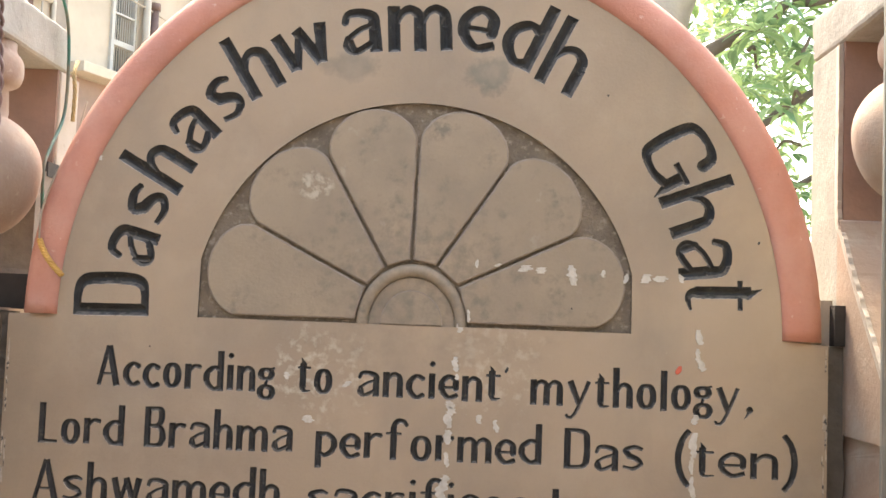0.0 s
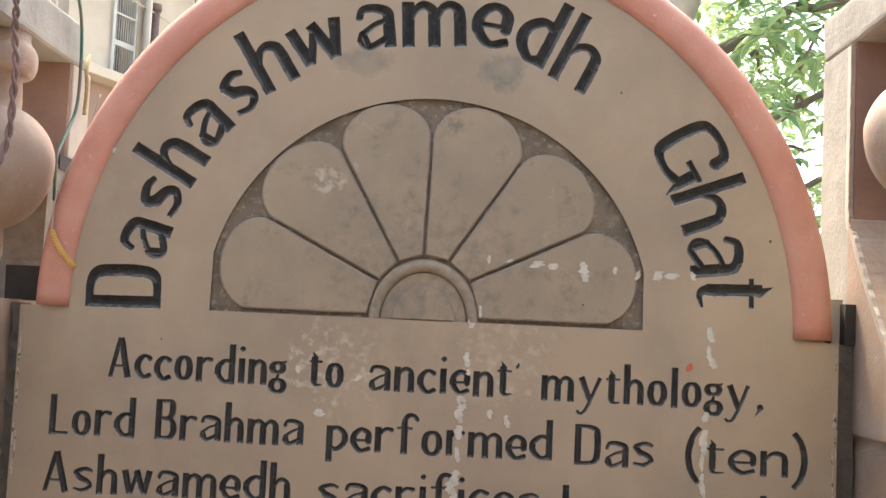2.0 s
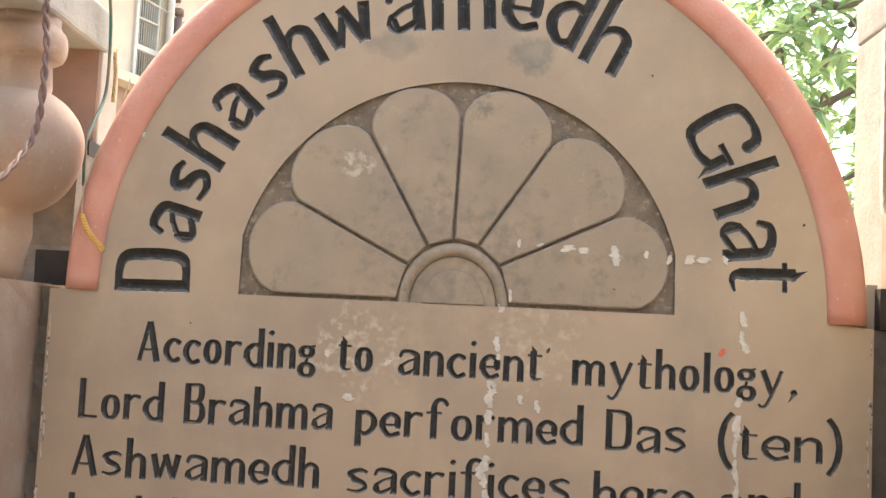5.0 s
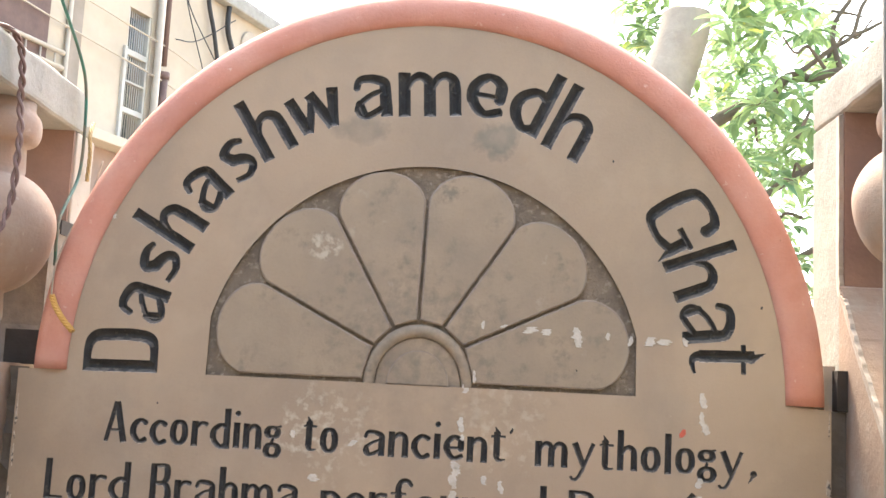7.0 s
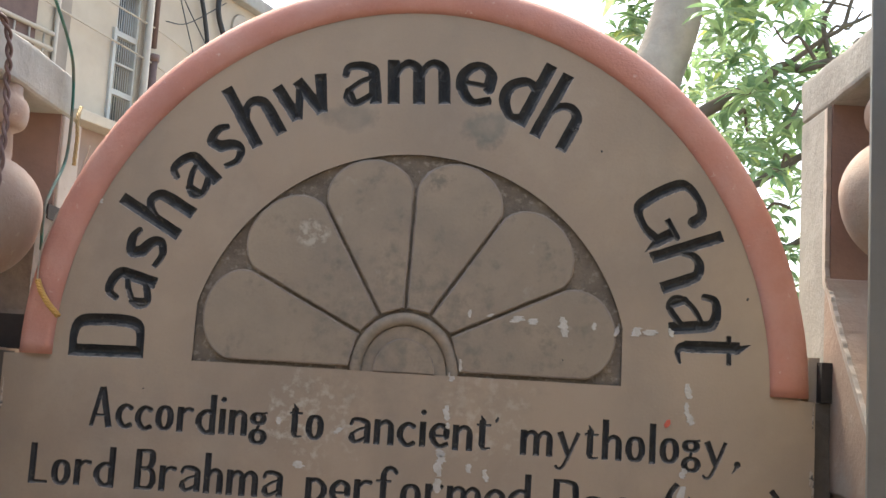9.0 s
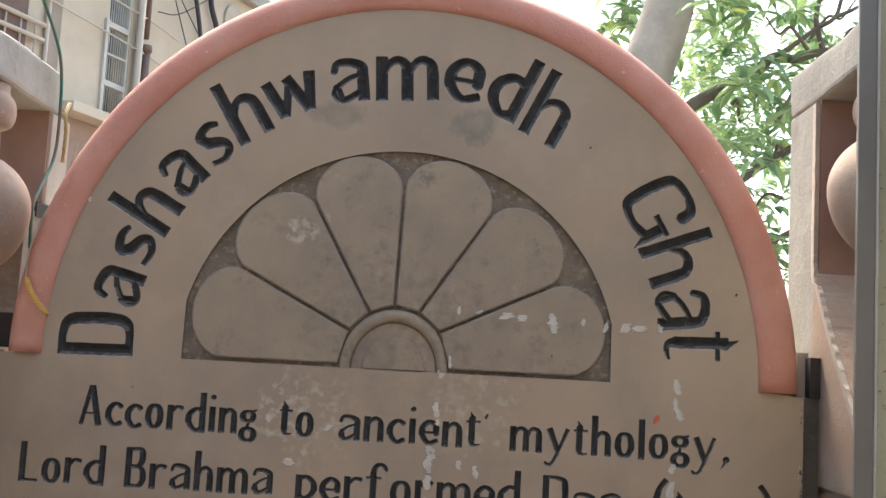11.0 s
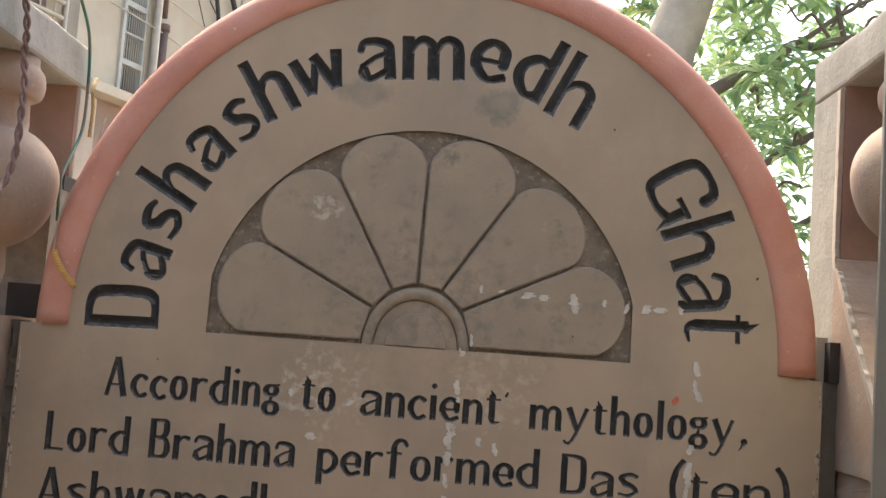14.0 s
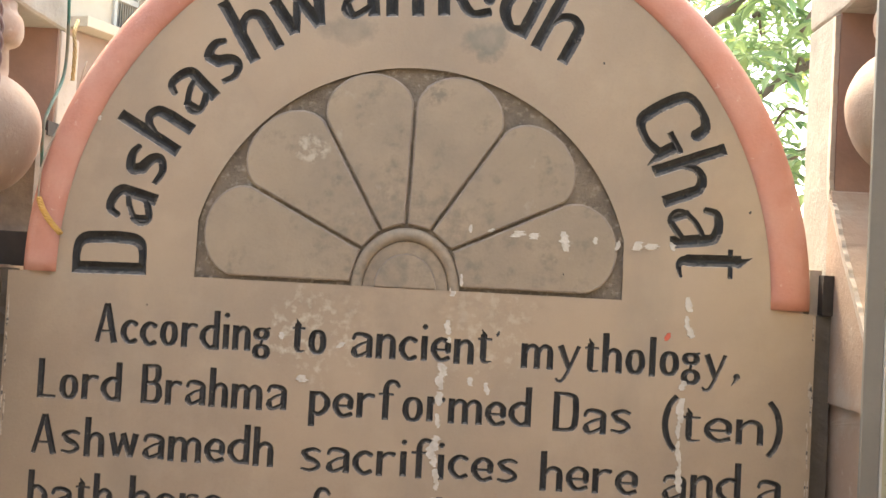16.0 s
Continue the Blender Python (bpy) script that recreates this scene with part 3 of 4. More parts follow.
for verts, faces in letters:
    me = bpy.data.meshes.new("letter")
    me.from_pydata(verts, [], faces)
    me.polygons.foreach_set("use_smooth", [True] * len(faces))
    for m in (letter_paint, lit_ledge_paint, chip_and_lit_edge):
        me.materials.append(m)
    deep = max(v[1] for v in verts)
    for f in me.polygons:
        # skylight on the ledges that face up, painted in as paler colours
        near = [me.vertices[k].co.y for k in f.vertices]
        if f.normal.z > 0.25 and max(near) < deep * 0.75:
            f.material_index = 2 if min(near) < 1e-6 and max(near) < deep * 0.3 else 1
    new("letter", me).parent = plaque
part("fan_recess", filled([fan], FLOOR), recess_stone, plaque, "rough grey floor of the carved fan")
bm = bmesh.new()
a = [bm.verts.new((x, 0, z)) for x, z in fan]
b = [bm.verts.new((x, FLOOR, z)) for x, z in fan]
for k in range(len(fan)):
    bm.faces.new((a[k], a[(k + 1) % len(fan)], b[(k + 1) % len(fan)], b[k]))
part("fan_edge", bm, recess_stone, plaque)


def plate(loop, y0, y1, bevel, worn=False):
    """A raised plate with a rounded edge, from a 2D loop."""
    if area2(loop) < 0:
        loop = loop[::-1]
    bm = bmesh.new()
    rings = [[bm.verts.new((x, y, z)) for x, z in grown(loop, -d)] for y, d in ((y0, 0.0), (y1 + bevel, 0.0), (y1 + bevel * 0.3, bevel * 0.3), (y1, bevel))]
    n = len(loop)
    for band, (p, q) in enumerate(zip(rings, rings[1:])):
        for k in range(n):
            bm.faces.new((p[k], p[(k + 1) % n], q[(k + 1) % n], q[k])).material_index = 1 if worn and band == 2 else 0
    bm.faces.new(rings[-1])
    bmesh.ops.recalc_face_normals(bm, faces=bm.faces[:])
    return bm


# angles of the joints between the petals, at the hub and at the tips
HUB_ANGLES, TIP_ANGLES = (180, 145.4, 119.0, 92.0, 65.8, 37.4, 0), (180, 150.0, 119.3, 90.5, 60.9, 30.5, 0)
TIP_RADII, REACH = (0.291, 0.300, 0.302, 0.298, 0.295, 0.290, 0.287), (0.347, 0.354, 0.355, 0.353, 0.345, 0.347)


def hub_x(x):
    """The hub is a little narrower than a half circle, and off the middle."""
    return -0.004 + 0.9 * x


def polar(r, deg):
    return Vector((r * math.cos(radians(deg)), r * math.sin(radians(deg))))


for k in range(6):
    g = 0.0024
    a0, a1 = polar(0.099, HUB_ANGLES[k]), polar(TIP_RADII[k], TIP_ANGLES[k])
    b0, b1 = polar(0.099, HUB_ANGLES[k + 1]), polar(TIP_RADII[k + 1], TIP_ANGLES[k + 1])
    for p in (a0, b0):
        p.x = hub_x(p.x)
    mid, half = (a1 + b1) / 2, (b1 - a1) / 2
    out = mid.normalized()
    bulge = REACH[k] - mid.length
    loop = [a0] + [mid - half * math.cos(t) + out * bulge * math.sin(t) for t in (math.pi * i / 26 for i in range(27))] + [b0]
    loop = [(p.x, 1.553 + p.y) for p in loop]
    # clockwise, so the right of its course is the inside
    part("petal", plate(hand_cut(grown(loop, g), 0.0007, 12.0), FLOOR, -0.0005, 0.003, True), petal_stone, plaque).data.materials.append(petal_edge)


def arc_band(r0, r1, y_edge, y_top, n=48):
    """A half-round band over a half circle."""
    bm = bmesh.new()
    rings = []
    for k in range(n + 1):
        a = math.pi * k / n
        ring = []
        for j in range(9):
            t = math.pi * j / 8
            r = (r0 + r1) / 2 - (r1 - r0) / 2 * math.cos(t)
            ring.append(bm.verts.new((hub_x(r * math.cos(a)), y_edge + (y_top - y_edge) * math.sin(t), 1.549 + r * math.sin(a))))
        rings.append(ring)
    for p, q in zip(rings, rings[1:]):
        for j in range(8):
            bm.faces.new((p[j], q[j], q[j + 1], p[j + 1]))
    bmesh.ops.recalc_face_normals(bm, faces=bm.faces[:])
    for f in bm.faces[:1]:
        if f.normal.dot(Vector((0, -1, 0))) < 0:
            bmesh.ops.reverse_faces(bm, faces=bm.faces[:])
    return bm


def hub_plate(r, foot):
    return [(hub_x(r * math.cos(radians(180 * k / 40))), 1.549 + r * math.sin(radians(180 * k / 40))) for k in range(41)] + [(hub_x(-r), 1.549 - foot), (hub_x(r), 1.549 - foot)]


part("hub_ring", arc_band(0.077, 0.098, FLOOR * 0.7, -0.002), petal_stone, plaque, smooth=True)
part("hub_disc", plate(hub_plate(0.056, 0.0008), FLOOR, -0.0006, 0.002, True), petal_stone, plaque).data.materials.append(petal_edge)
part("hub_step", plate(hub_plate(0.0765, 0.0), FLOOR, 0.0055, 0.002), petal_stone, plaque)

# pink half-round rim of the arch
bm = bmesh.new()
rings = []
PROFILE = [(0.0, 0.002), (0.03, -0.003), (0.15, -0.007), (0.35, -0.009), (0.55, -0.008), (0.72, -0.004), (0.85, 0.003), (0.94, 0.012), (0.985, 0.022), (1.0, 0.034), (0.99, 0.066)]
for k in range(97):
    a = math.pi * k / 96
    rings.append([bm.verts.new((MID + (IN_A + (OUT_A - IN_A) * f) * math.cos(a) + 0.010 * f * (1 if math.cos(a) > 0 else 0.2) * math.cos(a), y, BASE + (IN_B + (OUT_B - IN_B) * f) * math.sin(a))) for f, y in PROFILE])
for p, q in zip(rings, rings[1:]):
    for j in range(len(PROFILE) - 1):
        bm.faces.new((p[j], p[j + 1], q[j + 1], q[j]))
for ring in (rings[0], rings[-1]):
    bm.faces.new(ring)
bmesh.ops.recalc_face_normals(bm, faces=bm.faces[:])
part("rim", bm, pink, plaque, "rounded pink limewashed rim", smooth=True)
part("slab_body", box(-0.649, 0.656, 0.0135, 0.06, 0.0, 1.54, 0.004), stone, plaque)
back = [(MID + (OUT_A - 0.01) * math.cos(radians(180 * k / 60)), BASE - 0.01 + (OUT_B - 0.01) * math.sin(radians(180 * k / 60))) for k in range(61)]
part("slab_back", plate(back, 0.06, 0.0135, 0.001), stone, plaque)



def flake_mesh(x, z, w, h, seed, y=-0.0012):
    """A thin ragged splash of dried paint on the face."""
    rnd = random.Random(seed)
    n = max(10, int(h / 0.004))
    left, right = [], []
    drift = 0.0
    for k in range(n + 1):
        f = k / n
        drift += rnd.uniform(-0.12, 0.12) * w
        half = w / 2 * (0.35 + 0.65 * math.sin(math.pi * min(1, max(0, 0.08 + 0.84 * f)))) * rnd.uniform(0.55, 1.15)
        left.append((x - half + drift, z + h / 2 - h * f))
        right.append((x + half + drift, z + h / 2 - h * f))
    return plate(left + right[::-1], 0.0015, y, 0.0006)


# dried white splashes and runs: x, z, width, height
SPLASHES = [
    (0.451, 1.547, 0.013, 0.024), (0.452, 1.518, 0.010, 0.022), (0.456, 1.502, 0.014, 0.018), (0.070, 1.490, 0.012, 0.024), (0.073, 1.470, 0.008, 0.010),
    (0.072, 1.547, 0.012, 0.014), (0.098, 1.651, 0.006, 0.013), (0.134, 1.650, 0.011, 0.006), (0.180, 1.646, 0.024, 0.011), (0.203, 1.644, 0.020, 0.010), (0.247, 1.638, 0.017, 0.032),
    (0.299, 1.642, 0.008, 0.012), (0.337, 1.636, 0.008, 0.016), (0.370, 1.637, 0.020, 0.015), (0.393, 1.637, 0.026, 0.010), (0.419, 1.639, 0.010, 0.014),
    (-0.515, 1.80, 0.006, 0.008), (0.086, 1.567, 0.006, 0.02), (-0.16, 1.395, 0.02, 0.012), (-0.10, 1.452, 0.014, 0.01), (-0.2, 1.462, 0.01, 0.012), (0.11, 1.405, 0.012, 0.014), (0.135, 1.395, 0.010, 0.02),
]
RUNS = [(0.447, 1.425, 1.10, 0.016), (0.061, 1.432, 1.10, 0.017)]
rr = random.Random(21)
for x, z0, z1, w in RUNS:
    z = z0
    while z > z1:
        h = rr.uniform(0.010, 0.045)
        SPLASHES.append((x + rr.uniform(-0.003, 0.003), z - h / 2, w * rr.uniform(0.5, 1.15), h))
        z -= h + rr.choice((-0.004, -0.002, 0.003, 0.012))
for k, (x, z, w, h) in enumerate(SPLASHES):
    part("paint_splash", flake_mesh(x, z, w, h, k), flake, plaque, "dried whitish paint splash")
edge_rnd = random.Random(8)
for k in range(26):
    x = -0.646 + edge_rnd.uniform(-0.002, 0.004) if k % 2 else 0.653 - edge_rnd.uniform(-0.002, 0.004)
    part("edge_chip", flake_mesh(x, edge_rnd.uniform(1.12, 1.535), edge_rnd.uniform(0.002, 0.005), edge_rnd.uniform(0.012, 0.05), 300 + k, -0.0008), chip_and_lit_edge, plaque, "pale chipped edge")
for k, (x, z, w, h) in enumerate(((0.152, 1.484, 0.006, 0.009), (0.30, 1.93, 0.004, 0.004), (0.545, 1.70, 0.004, 0.005), (0.25, 1.585, 0.004, 0.004), (-0.42, 1.50, 0.003, 0.003))):
    part("chip", flake_mesh(x, z, w, h, 200 + k, -0.0006), letter_paint, plaque, "small dark chip")
part("paint_spot", flake_mesh(0.424, 1.494, 0.009, 0.013, 77), surface("red_smudge", (0.55, 0.12, 0.07), (0.45, 0.1, 0.06), 0.8), plaque, "small red smudge")

# ---------------------------------------------------------------- side balustrades
def rough_strip(x0, x1, y0, y1, z0, z1, seed, amp=0.006):
    bm = box(x0, x1, y0, y1, z0, z1)
    bmesh.ops.subdivide_edges(bm, edges=[e for e in bm.edges if e.calc_length() > 0.3], cuts=70)
    for v in bm.verts:
        q = v.co * 45 + Vector((seed, 0, 0))
        v.co.x += noise.noise(q) * amp * 0.7
        v.co.y += noise.noise(q + Vector((0, 7, 0))) * amp
    return bm


def baluster_profile(top, mid, belly):
    """Radius and height of a turned baluster with a fat pear-shaped belly at mid and its capital under top."""
    p = [(0.034, mid - 0.30), (0.034, mid - 0.27), (0.028, mid - 0.25), (0.024, mid - 0.19), (0.034, mid - 0.15)]
    p += [(belly * math.cos(a), mid + (0.095 if a > 0 else 0.116) * math.sin(a)) for a in (radians(-72 + 136 * k / 22) for k in range(23))]
    p += [(0.047, mid + 0.096), (0.045, top - 0.076), (0.054, top - 0.072)]
    p += [(0.055 + 0.012 * math.cos(a), top - 0.045 + 0.026 * math.sin(a)) for a in (radians(-80 + 160 * k / 8) for k in range(9))]
    p += [(0.054, top - 0.012), (0.054, top)]
    return p


def balustrade(name, side, face, reveal, rail_end, low, top, rail_mat, post_mat, label):
    """A balustrade that runs along the lane: far post, handrail, plinth and turned balusters. side is -1 or 1; face: its lane side in x."""
    b = empty(name, label, "balustrade", "balustrades beside the plaque")
    x0, x1 = sorted((face, face + side * 0.17))
    bm = box(x0 + 0.002, x1 - 0.002, reveal, max(rail_end - 0.002, reveal + 0.09), 0, top - 0.001, 0.004, 3)
    part("end_post", bm, post_mat, b)
    bm = box(x0, x1, -1.4, rail_end, top, top + 0.078, 0.010, 3)
    bmesh.ops.subdivide_edges(bm, edges=[e for e in bm.edges if e.calc_length() > 0.5], cuts=30)
    for v in bm.verts:
        v.co += Vector((noise.noise(v.co * 14), 0, noise.noise(v.co * 17 + Vector((5, 0, 0))))) * 0.004
    part("handrail", bm, rail_mat, b, "weathered concrete handrail")
    part("plinth", rough_strip(x0 + (0.008 if side > 0 else 0), x1 - (0.012 if side < 0 else 0), -1.4, reveal - 0.001, 0, low, 3.0, 0.005), wall_pink, b)
    return b


def baluster(parent, x, y, low, top, mid, belly):
    prof = [(r, z) for r, z in baluster_profile(top, mid, belly) if z > low]
    prof = [(prof[0][0], low)] + prof
    ob = part("baluster", lathe(prof), wall_pink, parent, "fat turned plaster baluster", smooth=True)
    ob.location = (x, y, 0)
    return ob


left = balustrade("balustrade", -1, -0.662, 0.198, 0.225, 1.553, 1.985, concrete, pale_plaster, "faded pink plaster balustrade with grey concrete handrail beside the plaque")
right = balustrade("balustrade", 1, 0.688, 0.056, 0.203, 1.40, 2.045, concrete, concrete, "faded pink plaster balustrade with rough broken edges beside the plaque")
for y in (0.0, -0.33, -0.66):
    baluster(left, -0.722, y, 1.553, 1.985, 1.776, 0.1045)
for y in (-0.075, -0.40, -0.73):
    baluster(right, 0.772, y, 1.40, 2.045, 1.872, 0.104)
# thin panels that carry the openings' shade as a darker pink
part("reveal", box(-0.831, -0.6685, 0.1905, 0.1975, 1.801, 1.985), shaded_pink, left, "pink reveal with the handrail's shade in its colour")
part("reveal", box(0.6945, 0.857, 0.0485, 0.0555, 1.746, 2.045), shaded_pink, right, "pink reveal with the handrail's shade in its colour")

# below, each opening narrows: a sloping haunch at the foot of the far post
def haunch(x0, x1, profile):
    """A solid with an outline in y and z, rough along its edges, between two x."""
    pts = hand_cut([(y, z) for y, z in profile], 0.0004, 6.0)
    bm = bmesh.new()
    xs = [x0 + (x1 - x0) * k / 6 for k in range(7)]
    rings = [[bm.verts.new((x, y + 0.0008 * noise.noise(Vector((x * 50, y * 50, z * 50))), z)) for y, z in pts] for x in xs]
    n = len(pts)
    for p, q in zip(rings, rings[1:]):
        for k in range(n):
            bm.faces.new((p[k], p[(k + 1) % n], q[(k + 1) % n], q[k]))
    for ring in (rings[0], rings[-1]):
        bm.faces.new(ring)
    bmesh.ops.recalc_face_normals(bm, faces=bm.faces[:])
    return bm


part("haunch", haunch(0.6875, 0.856, [(0.0555, 1.401), (0.0555, 1.752), (0.044, 1.745), (0.030, 1.715), (-0.016, 1.65), (-0.10, 1.55), (-0.19, 1.44), (-0.22, 1.401)]), wall_pink, right, "sloping tan plaster haunch")
# left haunch coloured darker for the shade under the belly
part("haunch", haunch(-0.830, -0.6620, [(0.1975, 1.554), (0.1975, 1.80), (0.118, 1.79), (0.110, 1.76), (0.108, 1.62), (0.085, 1.565), (0.080, 1.554)]), mortar, left, "plaster haunch with the baluster's shade in its colour")

# broken plaster lip: along the opening's edge, then down the haunch in small teeth
bm = bmesh.new()
rows = []
LIP = [(0.055, 2.04), (0.055, 1.90), (0.054, 1.752), (0.030, 1.717), (-0.017, 1.652), (-0.10, 1.552), (-0.19, 1.442)]
lip = smooth_line([(0, y, z) for y, z in LIP], 45)
for k, p in enumerate(lip):
    tooth = 0.0030 * (1 - abs((k / 6.0) % 2 - 1)) * (1 if p.z < 1.78 else 0.3)
    w = 0.004 + tooth + 0.003 * noise.noise(p * 60)
    rows.append([bm.verts.new(q) for q in ((0.6880, p.y + 0.016, p.z), (0.6860, p.y + 0.006, p.z), (0.6855, p.y - w, p.z), (0.694, p.y - w * 0.6, p.z))])
for p, q in zip(rows, rows[1:]):
    for j in range(3):
        bm.faces.new((p[j], p[j + 1], q[j + 1], q[j]))
part("plaster_lip", bm, pale_plaster, right, "broken plaster edge with small teeth")

# joints between plaque and balustrades
tagged(mesh_object("mortar_joint", rough_strip(-0.674, -0.6515, 0.022, 0.06, 0.0, 1.548, 1.0, 0.017), dark_mortar), "crumbling dark mortar joint beside the plaque", "mortar")
tagged(mesh_object("mortar_joint", rough_strip(0.6575, 0.690, 0.020, 0.06, 0.0, 1.540, 4.0, 0.004), dark_mortar), "dark grey mortar joint beside the plaque", "mortar")
# solid dark blocks in place of the holes' own shade
bm = rough_strip(-0.705, -0.604, 0.067, 0.078, 1.552, 1.610, 8.0, 0.003)
tagged(mesh_object("joint_gap", bm, gap_shade), "solid black block for the shade in an open gap beside the plaque", "gap")
tagged(mesh_object("joint_gap", rough_strip(0.6705, 0.7035, 0.012, 0.052, 1.541, 1.606, 5.0, 0.0015), gap_shade), "solid black block for the shade in an open gap beside the plaque", "gap")
part("fillet", rough_strip(0.6565, 0.6700, 0.036, 0.066, 1.541, 1.612, 6.0, 0.002), pale_plaster, right, "thin plaster strip behind the rim")
part("fillet", rough_strip(0.640, 0.6870, 0.068, 0.097, 1.30, 1.615, 2.0, 0.004), pale_plaster, right, "rough plaster fillet beside the plaque")
# the crack's darkness, as a dark box on the post
part("crack", box(-0.668, -0.6595, 0.150, 0.222, 1.786, 1.812), gap_shade, left, "dark box for the shade inside a broken crack")

# ---------------------------------------------------------------- metal gate post close by
gate = empty("gate_post", "cream metal gate post with rust specks and grey edge strip", "post")
part("edge_strip", box(0.6135, 0.6375, -0.335, -0.327, 0, 3.2, 0.001), grey_metal, gate, "flat grey metal edge strip")
part("bead", box(0.6378, 0.6412, -0.337, -0.327, 0, 3.2, 0.001), white_metal, gate, "thin whitish bead")
part("panel", box(0.6415, 0.95, -0.333, -0.315, 0, 3.2, 0.002), cream_metal, gate, "rust-specked cream panel")

# ---------------------------------------------------------------- wires and rope
def wire(name, points, radius, material, label, category="wire", steps=8, sides=8):
    return tagged(mesh_object(name, tube(smooth_line(points, steps), radius, sides), material, smooth=True), label, category)


green_mat = surface("green_wire", (0.02, 0.10, 0.07), (0.045, 0.07, 0.05), 0.5, 40, 150, 0.1, layers=(((0.10, 0.09, 0.06), lambda nt: noise_fac(nt, 12, 0.5, 0.6)),))
wire("electric_wire", [(-0.64, -0.16, 2.33), (-0.645, -0.064, 2.219), (-0.645, 0.013, 2.171), (-0.645, 0.112, 2.113), (-0.645, 0.161, 2.065), (-0.645, 0.177, 1.984), (-0.645, 0.170, 1.898), (-0.642, 0.109, 1.83), (-0.640, 0.080, 1.79), (-0.640, 0.084, 1.722)], 0.0030, green_mat, "dusty green electric wire hanging down the balustrade")
brown_mat = surface("brown_wire", (0.17, 0.095, 0.075), (0.11, 0.065, 0.05), 0.6, 40, 150, 0.1)
line = smooth_line([(-0.75, -0.16, 2.07), (-0.665, -0.150, 2.067), (-0.648, -0.125, 2.045), (-0.645, -0.113, 2.0), (-0.645, -0.111, 1.96), (-0.636, -0.120, 1.91), (-0.630, -0.135, 1.86), (-0.628, -0.145, 1.80), (-0.630, -0.165, 1.754), (-0.630, -0.211, 1.715), (-0.632, -0.26, 1.68)], 14)
pair = empty("twisted_wire", "twisted brown two-core wire hanging over the handrail", "wire")
for turn in (0.0, math.pi):
    pts = []
    for k, p in enumerate(line):
        a = turn + k * 0.42
        pts.append(p + Vector((math.cos(a), math.sin(a), 0.25 * math.sin(a))) * 0.0032)
    part("strand", tube(pts, 0.0030, 7), brown_mat, pair, smooth=True)
rope_mat = surface("yellow_rope", (0.52, 0.30, 0.085), (0.40, 0.22, 0.06), 0.8, 60, 200, 0.4)
dusty_rope = surface("dusty_rope", (0.36, 0.25, 0.12), (0.28, 0.2, 0.1), 0.9, 60, 200, 0.4)
rope = empty("yellow_rope", "short yellow twisted rope tied on the pink rim", "rope")
line = smooth_line([(-0.603, -0.012, 1.664), (-0.592, -0.020, 1.645), (-0.578, -0.022, 1.626), (-0.561, -0.019, 1.607)], 12)
for turn in (0.0, 2.1, 4.2):
    pts = [p + Vector((math.cos(turn + k * 0.7), math.sin(turn + k * 0.7), 0.6 * math.cos(turn + k * 0.7))) * 0.0024 for k, p in enumerate(line)]
    part("strand", tube(pts, 0.0025, 6), rope_mat, rope, smooth=True)
part("cord", tube(smooth_line([(-0.560, 0.045, 1.90), (-0.572, 0.030, 1.83), (-0.590, 0.012, 1.777), (-0.602, 0.004, 1.736), (-0.606, -0.004, 1.704), (-0.604, -0.012, 1.660)], 8), 0.0016, 6), surface("grey_cord", (0.34, 0.28, 0.2), (0.25, 0.2, 0.15), 0.9), rope, "thin grey cord", smooth=True)
line = smooth_line([(-0.664, 0.272, 2.02), (-0.657, 0.240, 1.99), (-0.652, 0.235, 1.95), (-0.655, 0.240, 1.90)], 10)
other = empty("yellow_rope", "loop of dusty yellow rope behind the pink rim", "rope")
for turn in (0.0, 2.1, 4.2):
    part("strand", tube([p + Vector((math.cos(turn + k * 0.8), math.sin(turn + k * 0.8), 0)) * 0.002 for k, p in enumerate(line)], 0.0022, 6), dusty_rope, other, smooth=True)

# ---------------------------------------------------------------- apartment building behind
K = 1.35
house = empty("apartment_building", "old cream-painted building with barred window and drain pipes", "building")
house.matrix_world = pose(-3.285, 8.17, 0, 0, 0, -20)
# local axes: y along the front, x out towards the lane


def up(z):
    return 1.55 + K * (z - 1.55)


def fbox(n0, n1, u0, u1, z0, z1, bevel=0.0):
    return box(n0, n1, K * u0, K * u1, up(z0), up(z1), bevel)


WIN = (0.02, 0.28, 3.17, 4.16)
for u0, u1, z0, z1 in ((-6, WIN[0], 0.45, 4.9), (WIN[1], 1.0, 0.45, 4.9), (1.0, 2.15, 0.45, 4.58), (WIN[0], WIN[1], 0.45, WIN[2]), (WIN[0], WIN[1], WIN[3], 4.9)):
    part("wall", fbox(-0.3, 0.0, u0, u1, z0, z1), facade_paint, house)
part("wall", fbox(-6.0, -0.3, 1.95, 2.15, 0.45, 4.58), facade_paint, house)
part("roof", fbox(-6.0, 0.12, 1.0, 2.19, 4.58, 4.70, 0.02), concrete, house, "overhanging stained roof slab")
part("roof", fbox(-6.0, 0.10, -6, 1.0, 4.9, 5.02, 0.02), concrete, house)
part("ledge", fbox(0.0, 0.22, -0.45, 2.1, 3.09, 3.16, 0.01), facade_paint, house)
# brown of the lower front holds the shadow below the ledge
shade_paint = surface("ledge_shade_front", (0.30, 0.20, 0.15), (0.22, 0.15, 0.11), 0.9, 2, 20, 0.3)
part("lower_front", fbox(0.0, 0.012, -6, 2.1, 0.45, 3.085), shade_paint, house, "lower front with the brown shade below the ledge in its colour")
win = part("window", fbox(-0.2, -0.19, WIN[0], WIN[1], WIN[2], WIN[3]), surface("dark_glass", (0.05, 0.05, 0.055), (0.08, 0.075, 0.07), 0.25, 4, 30, 0.05, spec=0.6), house, "dark barred window")
